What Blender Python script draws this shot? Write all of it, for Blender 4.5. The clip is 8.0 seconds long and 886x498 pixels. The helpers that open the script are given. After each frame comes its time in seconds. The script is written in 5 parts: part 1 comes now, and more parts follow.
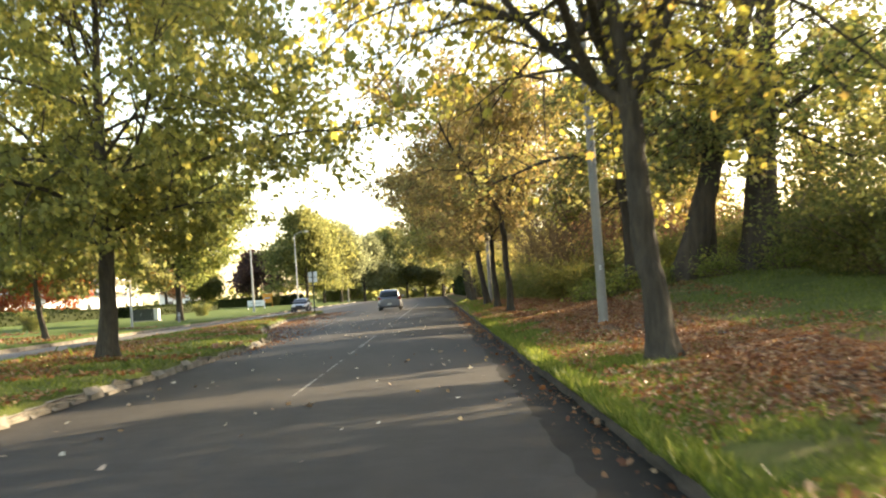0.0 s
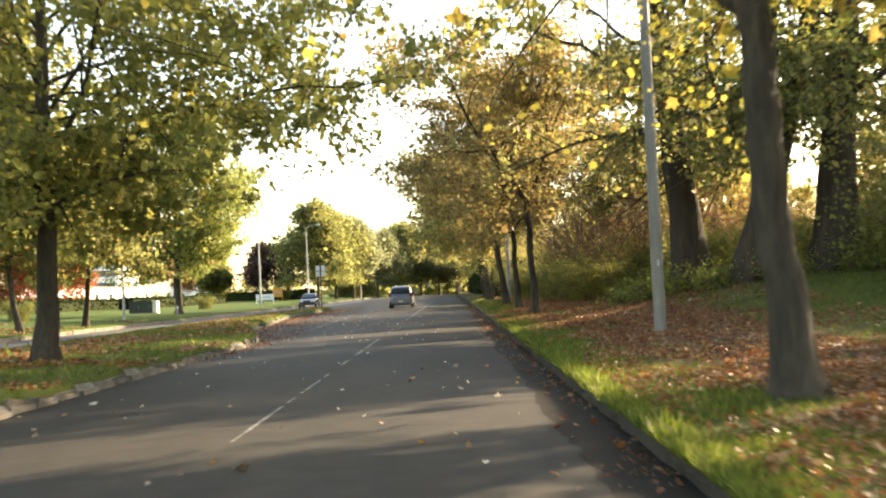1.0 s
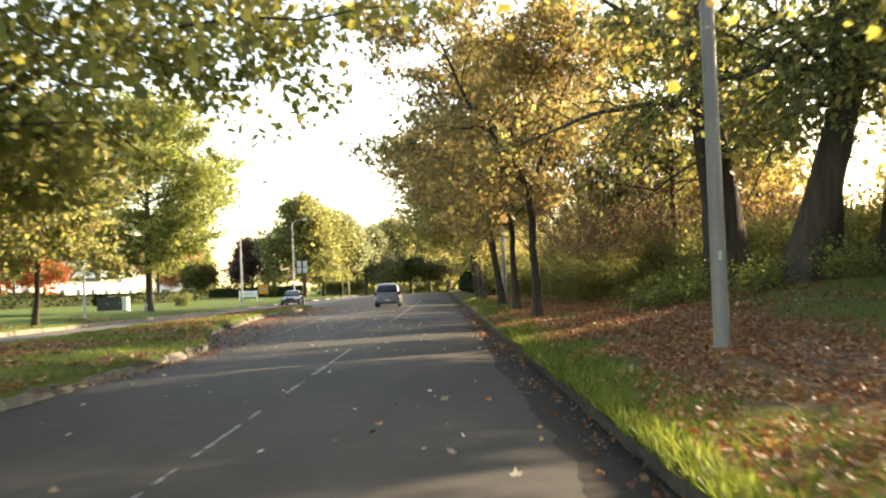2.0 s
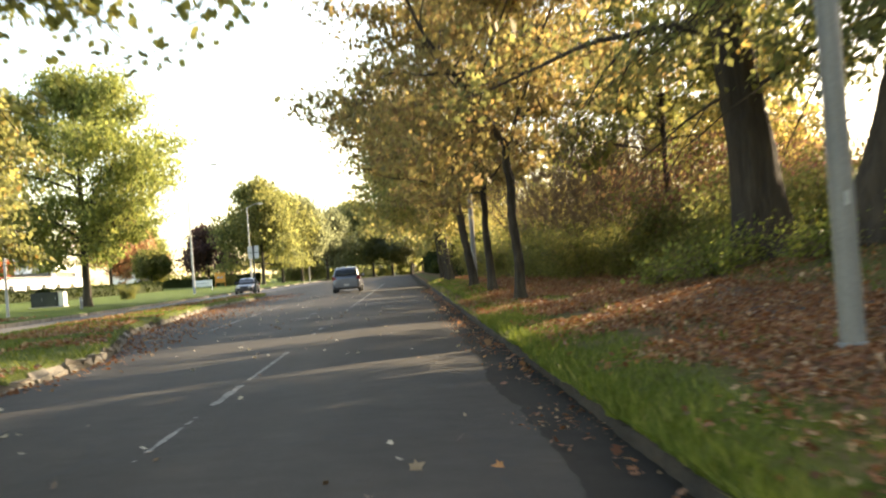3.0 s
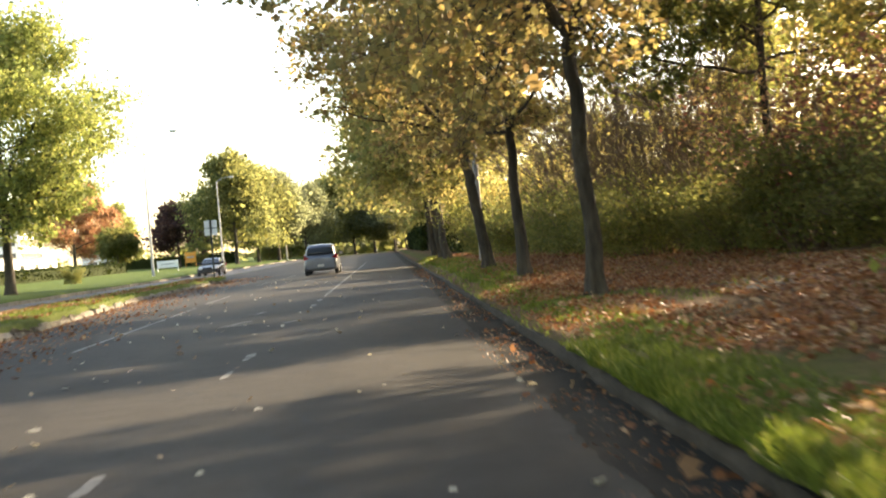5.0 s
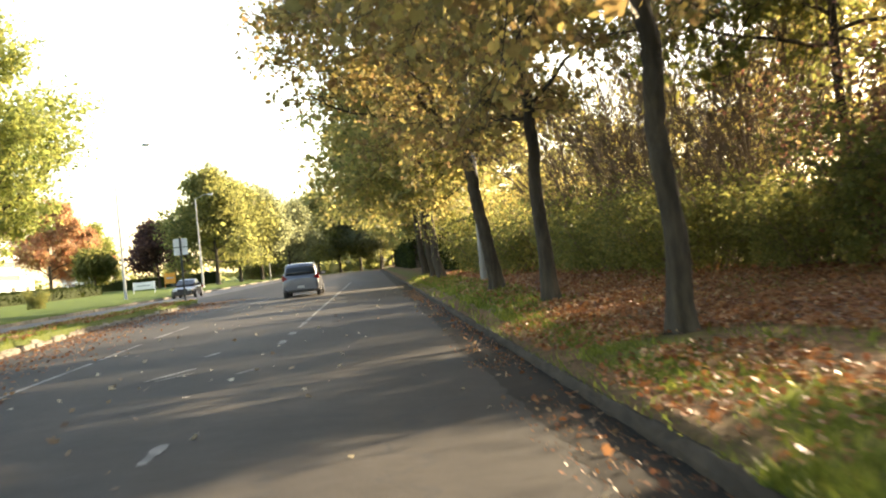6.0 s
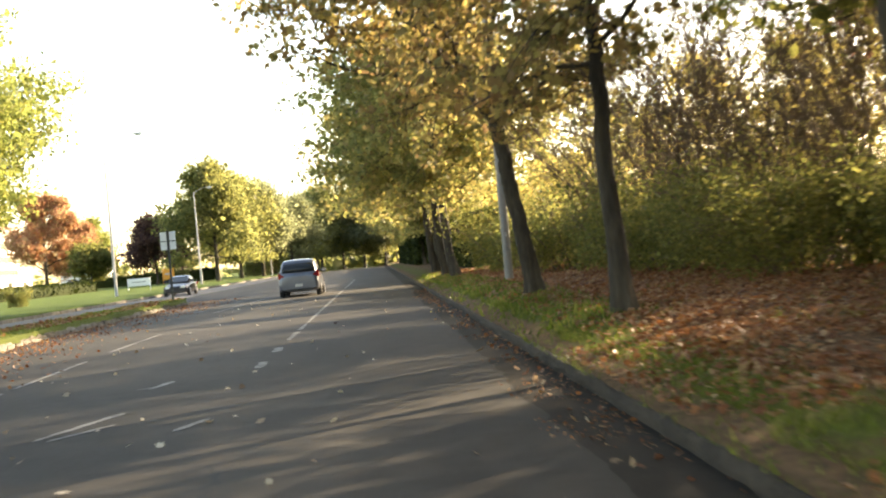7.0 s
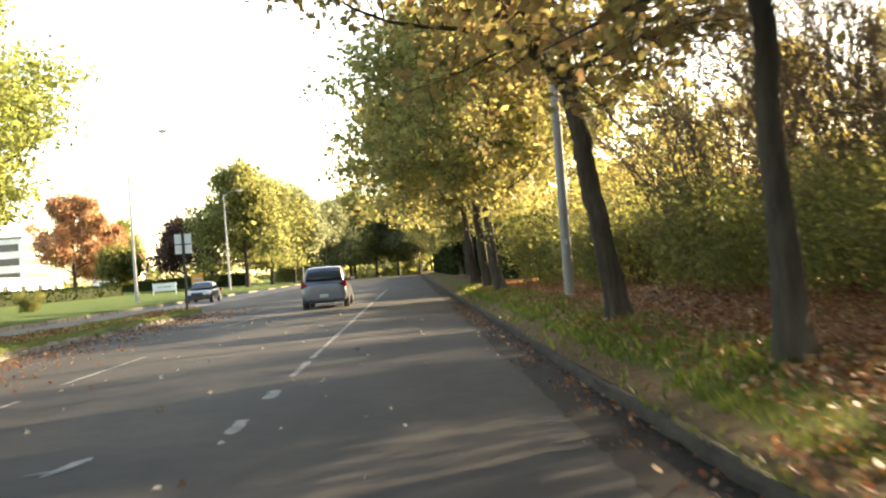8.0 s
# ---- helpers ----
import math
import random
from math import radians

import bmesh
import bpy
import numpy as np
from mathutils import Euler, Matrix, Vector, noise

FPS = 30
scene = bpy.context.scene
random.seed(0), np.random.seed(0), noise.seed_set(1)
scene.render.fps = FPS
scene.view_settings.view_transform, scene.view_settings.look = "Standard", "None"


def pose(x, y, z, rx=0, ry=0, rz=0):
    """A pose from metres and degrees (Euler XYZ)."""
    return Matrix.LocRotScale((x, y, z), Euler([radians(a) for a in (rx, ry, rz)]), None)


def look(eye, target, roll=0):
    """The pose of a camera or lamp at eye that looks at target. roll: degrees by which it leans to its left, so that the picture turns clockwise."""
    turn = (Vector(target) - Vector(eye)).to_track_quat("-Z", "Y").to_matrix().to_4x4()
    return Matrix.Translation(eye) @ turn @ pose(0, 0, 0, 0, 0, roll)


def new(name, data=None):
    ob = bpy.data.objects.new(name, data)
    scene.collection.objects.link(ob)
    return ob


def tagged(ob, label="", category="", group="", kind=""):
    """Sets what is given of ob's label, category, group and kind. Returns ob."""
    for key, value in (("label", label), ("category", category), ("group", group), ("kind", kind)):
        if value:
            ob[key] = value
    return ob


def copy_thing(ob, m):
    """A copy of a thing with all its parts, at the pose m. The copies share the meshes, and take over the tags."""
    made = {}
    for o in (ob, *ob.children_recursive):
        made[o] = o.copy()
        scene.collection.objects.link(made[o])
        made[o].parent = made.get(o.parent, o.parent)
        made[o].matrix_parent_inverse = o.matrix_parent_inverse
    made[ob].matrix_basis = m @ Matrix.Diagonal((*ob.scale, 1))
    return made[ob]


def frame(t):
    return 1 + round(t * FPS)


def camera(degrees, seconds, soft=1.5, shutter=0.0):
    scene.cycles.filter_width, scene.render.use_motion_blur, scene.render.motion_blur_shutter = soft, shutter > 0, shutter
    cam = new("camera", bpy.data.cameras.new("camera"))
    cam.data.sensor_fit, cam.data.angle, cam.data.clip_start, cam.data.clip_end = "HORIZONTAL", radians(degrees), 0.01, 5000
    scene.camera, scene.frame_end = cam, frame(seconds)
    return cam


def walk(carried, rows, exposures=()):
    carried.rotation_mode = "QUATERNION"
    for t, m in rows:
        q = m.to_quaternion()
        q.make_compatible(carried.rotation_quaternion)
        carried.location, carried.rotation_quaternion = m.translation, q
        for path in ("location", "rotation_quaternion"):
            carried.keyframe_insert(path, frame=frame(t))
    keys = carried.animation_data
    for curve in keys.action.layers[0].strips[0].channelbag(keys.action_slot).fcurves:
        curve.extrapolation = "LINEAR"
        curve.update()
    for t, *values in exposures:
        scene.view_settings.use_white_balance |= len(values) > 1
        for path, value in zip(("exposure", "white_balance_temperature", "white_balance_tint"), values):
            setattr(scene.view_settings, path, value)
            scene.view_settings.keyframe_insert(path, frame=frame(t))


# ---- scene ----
cam = camera(43.0, 8.0, soft=2.0, shutter=0.6)
EXPOSURE = 1.9
PATH = [
    (0, (0.127, 10.428, 1.259), (0.143, 12.426, 1.332), -3.9),
    (0.5, (0.115, 13.033, 1.256), (0.113, 15.032, 1.318), -2.7),
    (1, (0.097, 15.503, 1.237), (0.086, 17.501, 1.308), -2.6),
    (1.2, (0.09, 16.533, 1.239), (0.073, 18.532, 1.302), -2.6),
    (2.3, (0.142, 22.476, 1.262), (0.159, 24.475, 1.329), -2.1),
    (2.5, (0.141, 23.592, 1.253), (0.175, 25.591, 1.316), -2.5),
    (3, (0.133, 26.492, 1.212), (0.203, 28.491, 1.242), -4.2),
    (3.5, (0.061, 29.438, 1.185), (0.089, 31.438, 1.159), -3.6),
    (4, (0.025, 32.373, 1.183), (0.073, 34.372, 1.215), -4.1),
    (4.5, (-0.012, 35.207, 1.222), (0.098, 37.203, 1.174), -4.8),
    (5, (-0.074, 37.928, 1.209), (0.025, 39.925, 1.195), -4.8),
    (6.3, (-0.133, 44.741, 1.254), (0.003, 46.736, 1.276), -5.8),
    (6.5, (-0.161, 45.761, 1.255), (-0.019, 47.756, 1.284), -5.8),
    (7, (-0.187, 48.255, 1.254), (-0.068, 50.251, 1.262), -5.3),
    (7.5, (-0.217, 50.758, 1.272), (-0.135, 52.756, 1.276), -5.1),
    (8, (-0.205, 53.254, 1.289), (-0.145, 55.253, 1.318), -4.3),
]
walk(cam, [(t, look(eye, target, roll)) for t, eye, target, roll in PATH], [(0.0, EXPOSURE + 0.2, 8200, 11), (1.2, EXPOSURE + 0.2, 8400, 12), (2.5, EXPOSURE + 0.15, 8200, 12), (5.0, EXPOSURE + 0.25, 8100, 12), (6.5, EXPOSURE + 0.36, 8400, 12), (8.0, EXPOSURE + 0.34, 8400, 12)])

# ---- light ----
SUN_AZ, SUN_EL = radians(52), radians(20)      # clockwise from straight ahead, above the horizon
world = bpy.data.worlds.new("sky")
scene.world = world
world.use_nodes = True
wn = world.node_tree.nodes
sky = wn.new("ShaderNodeTexSky")
sky.sky_type, sky.sun_disc = "NISHITA", False
sky.sun_elevation, sky.sun_rotation = SUN_EL, SUN_AZ
sky.air_density, sky.dust_density = 1.0, 1.2
wn["Background"].inputs["Strength"].default_value = 0.15
world.node_tree.links.new(sky.outputs[0], wn["Background"].inputs["Color"])
sun_data = bpy.data.lights.new("sun", "SUN")
sun_data.energy, sun_data.angle, sun_data.color = 5.0, radians(0.6), (1.0, 0.88, 0.7)
sun = new("sun", sun_data)
TO_SUN = Vector((math.sin(SUN_AZ) * math.cos(SUN_EL), math.cos(SUN_AZ) * math.cos(SUN_EL), math.sin(SUN_EL)))
sun.matrix_world = look(TO_SUN * 200, (0, 0, 0))


# ---- materials ----
def material(name, rough=0.8, metal=0.0):
    m = bpy.data.materials.new(name)
    m.use_nodes = True
    b = m.node_tree.nodes["Principled BSDF"]
    b.inputs["Roughness"].default_value, b.inputs["Metallic"].default_value = rough, metal
    return m, m.node_tree.nodes, m.node_tree.links, b


def ramp_node(nodes, stops):
    r = nodes.new("ShaderNodeValToRGB")
    while len(r.color_ramp.elements) < len(stops):
        r.color_ramp.elements.new(0.5)
    for e, (p, c) in zip(r.color_ramp.elements, stops):
        e.position, e.color = p, (*c, 1)
    return r


def noise_node(nodes, links, scale, detail=4.0, coord="Object", stretch=None, rough=0.6):
    tc = nodes.new("ShaderNodeTexCoord")
    n = nodes.new("ShaderNodeTexNoise")
    n.inputs["Scale"].default_value, n.inputs["Detail"].default_value, n.inputs["Roughness"].default_value = scale, detail, rough
    if stretch:
        mp = nodes.new("ShaderNodeMapping")
        mp.inputs["Scale"].default_value = stretch
        links.new(tc.outputs[coord], mp.inputs["Vector"])
        links.new(mp.outputs[0], n.inputs["Vector"])
    else:
        links.new(tc.outputs[coord], n.inputs["Vector"])
    return n


def mix_node(nodes, links, fac, a, b, mode="MIX"):
    x = nodes.new("ShaderNodeMix")
    x.data_type, x.blend_type = "RGBA", mode
    for sock, v in ((x.inputs[0], fac), (x.inputs[6], a), (x.inputs[7], b)):
        if isinstance(v, (int, float)):
            sock.default_value = v
        elif isinstance(v, tuple):
            sock.default_value = (*v, 1)
        else:
            links.new(v, sock)
    return x.outputs[2]


def bump_to(nodes, links, bsdf, height, strength=0.4, dist=0.01):
    bp = nodes.new("ShaderNodeBump")
    bp.inputs["Strength"].default_value, bp.inputs["Distance"].default_value = strength, dist
    links.new(height, bp.inputs["Height"])
    links.new(bp.outputs[0], bsdf.inputs["Normal"])


def two_scale(name, dark, light, fine=40.0, coarse=1.2, rough=0.85, bump=0.4, dist=0.01, stretch=None, metal=0.0, amount=0.6):
    """A surface whose colour varies at a coarse and a fine scale, with fine relief."""
    m, n, l, b = material(name, rough, metal)
    a = noise_node(n, l, coarse, 5, stretch=stretch)
    r = ramp_node(n, [(0.3, dark), (0.7, light)])
    l.new(a.outputs[0], r.inputs[0])
    f = noise_node(n, l, fine, 6, stretch=stretch)
    r2 = ramp_node(n, [(0.3, (0.55, 0.55, 0.55)), (0.7, (1.25, 1.25, 1.25))])
    l.new(f.outputs[0], r2.inputs[0])
    l.new(mix_node(n, l, amount, r.outputs[0], r2.outputs[0], "MULTIPLY"), b.inputs["Base Color"])
    bump_to(n, l, b, f.outputs[0], bump, dist)
    return m


def leaf_material(name, stops, through_light=0.6, gloss=0.55):
    """Leaves: each one its own hue, light shining through."""
    m, n, l, b = material(name, gloss)
    g = n.new("ShaderNodeNewGeometry")
    r = ramp_node(n, stops)
    l.new(g.outputs["Random Per Island"], r.inputs[0])
    v = noise_node(n, l, 14.0, 3)
    r2 = ramp_node(n, [(0.25, (0.7, 0.65, 0.6)), (0.75, (1.15, 1.15, 1.1))])
    l.new(v.outputs[0], r2.inputs[0])
    col = mix_node(n, l, 0.7, r.outputs[0], r2.outputs[0], "MULTIPLY")
    l.new(col, b.inputs["Base Color"])
    b.inputs["Specular IOR Level"].default_value = 0.2
    t = n.new("ShaderNodeBsdfTranslucent")
    l.new(mix_node(n, l, 1.0, col, (1.55, 1.5, 1.3), "MULTIPLY"), t.inputs["Color"])
    ms = n.new("ShaderNodeMixShader")
    ms.inputs[0].default_value = through_light
    l.new(b.outputs[0], ms.inputs[1])
    l.new(t.outputs[0], ms.inputs[2])
    l.new(ms.outputs[0], n["Material Output"].inputs["Surface"])
    return m


def asphalt_material(name, dark, light, stain):
    m, n, l, b = material(name, 0.78)
    b.inputs["Specular IOR Level"].default_value = 0.22
    big = noise_node(n, l, 0.35, 5, stretch=(1.6, 0.35, 1))
    r = ramp_node(n, [(0.32, dark), (0.68, light)])
    l.new(big.outputs[0], r.inputs[0])
    mid = noise_node(n, l, 3.0, 6)
    r1 = ramp_node(n, [(0.3, (0.7, 0.68, 0.66)), (0.7, (1.2, 1.2, 1.2))])
    l.new(mid.outputs[0], r1.inputs[0])
    grit = noise_node(n, l, 90.0, 4)
    r2 = ramp_node(n, [(0.3, (0.5, 0.5, 0.5)), (0.72, (1.5, 1.5, 1.5))])
    l.new(grit.outputs[0], r2.inputs[0])
    c = mix_node(n, l, 0.8, r.outputs[0], r1.outputs[0], "MULTIPLY")
    c = mix_node(n, l, 0.6, c, r2.outputs[0], "MULTIPLY")
    # sealed cracks
    vo = n.new("ShaderNodeTexVoronoi")
    vo.feature = "DISTANCE_TO_EDGE"
    vo.inputs["Scale"].default_value = 0.22
    w = noise_node(n, l, 1.1, 4)
    add = mix_node(n, l, 0.25, noise_node(n, l, 1.0).outputs[1], w.outputs[1], "ADD")
    tc = n.new("ShaderNodeTexCoord")
    va = n.new("ShaderNodeVectorMath")
    va.operation = "ADD"
    l.new(tc.outputs["Object"], va.inputs[0])
    l.new(add, va.inputs[1])
    l.new(va.outputs[0], vo.inputs["Vector"])
    cr = ramp_node(n, [(0.0, (1, 1, 1)), (0.006, (0, 0, 0))])
    l.new(vo.outputs["Distance"], cr.inputs[0])
    c = mix_node(n, l, cr.outputs[0], c, stain)
    l.new(c, b.inputs["Base Color"])
    bump_to(n, l, b, grit.outputs[0], 0.5, 0.006)
    return m


ASPHALT = asphalt_material("asphalt", (0.0268, 0.0242, 0.0202), (0.0495, 0.0438, 0.0362), (0.026, 0.026, 0.026))
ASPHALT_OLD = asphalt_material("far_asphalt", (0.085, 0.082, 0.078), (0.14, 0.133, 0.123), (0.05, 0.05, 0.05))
GUTTER = asphalt_material("gutter_asphalt", (0.018, 0.016, 0.0135), (0.039, 0.035, 0.029), (0.019, 0.019, 0.019))
GUTTER.node_tree.nodes["Principled BSDF"].inputs["Specular IOR Level"].default_value = 0.08
PATH_TAR = asphalt_material("path_asphalt", (0.045, 0.04, 0.034), (0.08, 0.07, 0.06), (0.05, 0.05, 0.05))
# dirt and leaf stain, plus the shade of the road face in the base colour
KERB = two_scale("shaded_weathered_kerb", (0.02, 0.0155, 0.0105), (0.068, 0.051, 0.034), 14, 1.6, 1.0, 1.0, 0.05, amount=0.85)
KERB_PALE = two_scale("pale_kerb", (0.09, 0.08, 0.062), (0.23, 0.205, 0.165), 25, 1.5, 0.9, 0.8, 0.02)
PAINT = two_scale("worn_road_paint", (0.06, 0.056, 0.05), (0.26, 0.25, 0.228), 60, 3.5, 0.7, 0.4, 0.005, amount=0.75)
BARK = two_scale("dark_bark", (0.024, 0.019, 0.013), (0.08, 0.064, 0.044), 16, 2.0, 0.95, 1.0, 0.05, stretch=(1, 1, 0.22), amount=0.85)
BARK_BIG = two_scale("furrowed_bark", (0.026, 0.019, 0.013), (0.095, 0.072, 0.048), 8, 1.2, 0.95, 1.0, 0.12, stretch=(1, 1, 0.16), amount=0.9)
TWIG = two_scale("twig_bark", (0.08, 0.056, 0.036), (0.2, 0.14, 0.09), 20, 3.0, 0.9, 0.3, 0.01)
GALV = two_scale("galvanised_steel", (0.3, 0.31, 0.31), (0.5, 0.5, 0.49), 30, 2.0, 0.5, 0.15, 0.003, metal=0.5)
STEEL_POLE = two_scale("dull_steel", (0.15, 0.147, 0.138), (0.23, 0.222, 0.205), 30, 0.8, 0.42, 0.15, 0.003, amount=0.4)
CONCRETE_POLE = two_scale("pale_concrete", (0.33, 0.32, 0.3), (0.45, 0.435, 0.405), 40, 1.0, 0.65, 0.1, 0.002, amount=0.25)
WHITE = two_scale("white_paint", (0.66, 0.66, 0.64), (0.82, 0.82, 0.8), 8, 0.4, 0.6, 0.05, 0.003, amount=0.15)
DARK_METAL = two_scale("dark_metal", (0.018, 0.022, 0.02), (0.04, 0.045, 0.042), 30, 2.0, 0.5, 0.1, 0.003)
GREEN_BOX = two_scale("dark_green_paint", (0.012, 0.02, 0.015), (0.03, 0.04, 0.032), 30, 1.5, 0.5, 0.1, 0.003)
ORANGE = two_scale("orange_paint", (0.65, 0.25, 0.03), (0.8, 0.36, 0.05), 20, 1.0, 0.6, 0.05, 0.003, amount=0.2)
ROOF = two_scale("grey_roofing", (0.16, 0.15, 0.14), (0.26, 0.25, 0.24), 10, 0.5, 0.8, 0.2, 0.01)
RUBBER = two_scale("tyre_rubber", (0.012, 0.012, 0.012), (0.025, 0.025, 0.024), 60, 4, 0.85, 0.3, 0.004)
TRIM = two_scale("black_trim", (0.012, 0.012, 0.013), (0.025, 0.025, 0.026), 60, 4, 0.6, 0.1, 0.002)
RIM = two_scale("alloy_rim", (0.35, 0.35, 0.36), (0.5, 0.5, 0.51), 60, 4, 0.35, 0.05, 0.002, metal=0.8, amount=0.3)


def car_paint(name, dark, light, metal=0.55):
    m = two_scale(name, dark, light, 300, 1.5, 0.34, 0.02, 0.001, metal=metal, amount=0.25)
    b = m.node_tree.nodes["Principled BSDF"]
    b.inputs["Coat Weight"].default_value, b.inputs["Coat Roughness"].default_value = 0.6, 0.08
    return m


SILVER = car_paint("grey_silver_car_paint", (0.088, 0.098, 0.124), (0.124, 0.138, 0.17))
DARK_BLUE = car_paint("dark_car_paint", (0.03, 0.03, 0.04), (0.05, 0.05, 0.065))


def glassy(name, colour, rough=0.05):
    m, n, l, b = material(name, rough)
    b.inputs["Base Color"].default_value = (*colour, 1)
    b.inputs["Specular IOR Level"].default_value = 0.45
    return m


CAR_GLASS = glassy("tinted_car_glass", (0.012, 0.015, 0.016), 0.1)
CAR_GLASS.node_tree.nodes["Principled BSDF"].inputs["Specular IOR Level"].default_value = 0.35
HOUSE_GLASS = glassy("window_glass", (0.05, 0.06, 0.07))
RED_LENS = glassy("red_lamp_lens", (0.2, 0.012, 0.016), 0.15)
CLEAR_LENS = glassy("clear_lamp_lens", (0.65, 0.65, 0.62), 0.12)

LEAF_ROW = leaf_material("yellow_brown_leaves", [(0.0, (0.127, 0.118, 0.06)), (0.22, (0.208, 0.19, 0.0833)), (0.45, (0.295, 0.25, 0.103)), (0.65, (0.256, 0.188, 0.0886)), (0.85, (0.16, 0.108, 0.064)), (1.0, (0.385, 0.34, 0.134))])
LEAF_FAR_ROW = leaf_material("olive_gold_leaves", [(0.0, (0.127, 0.145, 0.061)), (0.3, (0.215, 0.228, 0.0884)), (0.6, (0.311, 0.293, 0.116)), (0.85, (0.265, 0.212, 0.102)), (1.0, (0.446, 0.421, 0.159))])
LEAF_NEAR = leaf_material("yellow_green_leaves", [(0.0, (0.145, 0.147, 0.0445)), (0.35, (0.246, 0.237, 0.0614)), (0.7, (0.377, 0.348, 0.0796)), (0.88, (0.274, 0.194, 0.0666)), (1.0, (0.464, 0.43, 0.108))], 0.72)
LEAF_MEDIAN = leaf_material("deep_green_leaves", [(0.0, (0.122, 0.137, 0.051)), (0.4, (0.173, 0.19, 0.0646)), (0.75, (0.248, 0.252, 0.0823)), (0.95, (0.287, 0.275, 0.0816)), (1.0, (0.315, 0.255, 0.0721))], 0.62)
LEAF_GREEN = leaf_material("green_leaves", [(0.0, (0.102, 0.116, 0.0514)), (0.4, (0.156, 0.169, 0.0719)), (0.75, (0.233, 0.239, 0.0986)), (0.93, (0.275, 0.248, 0.0906)), (1.0, (0.283, 0.175, 0.0675))], 0.6)
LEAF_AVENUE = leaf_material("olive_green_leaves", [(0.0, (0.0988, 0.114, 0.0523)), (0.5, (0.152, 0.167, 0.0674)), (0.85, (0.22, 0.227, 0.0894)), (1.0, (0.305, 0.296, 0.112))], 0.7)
# yellowing leaves, greyed and blued so the colour carries the distant haze
LEAF_AVENUE_GOLD = leaf_material("hazed_yellowing_leaves", [(0.0, (0.111, 0.13, 0.0815)), (0.4, (0.157, 0.18, 0.111)), (0.8, (0.198, 0.223, 0.141)), (1.0, (0.23, 0.248, 0.164))], 0.72)
LEAF_LIME = leaf_material("lime_yellow_leaves", [(0.0, (0.105, 0.137, 0.0471)), (0.4, (0.172, 0.209, 0.0705)), (0.75, (0.252, 0.283, 0.0932)), (1.0, (0.303, 0.301, 0.0988))], 0.6)
LEAF_RED = leaf_material("red_orange_leaves", [(0.0, (0.283, 0.0669, 0.0399)), (0.5, (0.398, 0.119, 0.0602)), (1.0, (0.422, 0.206, 0.0798))], 0.45)
LEAF_RUST = leaf_material("rust_orange_leaves", [(0.0, (0.294, 0.153, 0.102)), (0.5, (0.398, 0.21, 0.135)), (0.8, (0.347, 0.258, 0.145)), (1.0, (0.45, 0.316, 0.182))], 0.55)
# dark purple lifted a good half, standing in for haze over the lawn
LEAF_PURPLE = leaf_material("hazed_purple_leaves", [(0.0, (0.05, 0.032, 0.034)), (0.6, (0.09, 0.052, 0.052)), (1.0, (0.15, 0.085, 0.065))], 0.45)
LEAF_SHRUB = leaf_material("dull_green_shrub_leaves", [(0.0, (0.0901, 0.106, 0.0425)), (0.5, (0.139, 0.154, 0.0531)), (0.85, (0.181, 0.186, 0.0638)), (1.0, (0.234, 0.212, 0.0744))], 0.68)
LEAF_OLIVE = leaf_material("olive_yellow_shrub_leaves", [(0.0, (0.161, 0.161, 0.0661)), (0.5, (0.319, 0.287, 0.109)), (0.85, (0.452, 0.358, 0.139)), (1.0, (0.589, 0.506, 0.171))], 0.6)
LEAF_WEED = leaf_material("bright_weed_leaves", [(0.0, (0.09, 0.12, 0.035)), (0.5, (0.17, 0.21, 0.055)), (1.0, (0.28, 0.3, 0.08))], 0.55)
LEAF_MAROON = leaf_material("maroon_shrub_leaves", [(0.0, (0.15, 0.07, 0.06)), (0.5, (0.23, 0.11, 0.09)), (0.8, (0.26, 0.18, 0.1)), (1.0, (0.3, 0.2, 0.11))], 0.6)
LEAF_HEDGE = leaf_material("dark_hedge_leaves", [(0.0, (0.013, 0.0208, 0.0078)), (0.6, (0.026, 0.039, 0.0117)), (1.0, (0.052, 0.065, 0.0163))], 0.3, 0.9)
LITTER = leaf_material("fallen_brown_leaves", [(0.0, (0.114, 0.0482, 0.0272)), (0.35, (0.193, 0.0804, 0.0386)), (0.65, (0.282, 0.121, 0.0497)), (0.85, (0.272, 0.162, 0.091)), (1.0, (0.435, 0.309, 0.193))], 0.25, 0.5)
LITTER_PALE = leaf_material("fallen_pale_leaves", [(0.0, (0.13, 0.085, 0.055)), (0.3, (0.26, 0.19, 0.13)), (0.6, (0.5, 0.45, 0.36)), (0.9, (0.58, 0.54, 0.45)), (0.95, (0.4, 0.16, 0.06)), (1.0, (0.55, 0.45, 0.16))], 0.2, 0.5)
GRASS = leaf_material("grass_blades", [(0.0, (0.0522, 0.0775, 0.0135)), (0.5, (0.0927, 0.132, 0.0233)), (0.8, (0.149, 0.187, 0.037)), (1.0, (0.224, 0.228, 0.0735))], 0.5, 0.5)


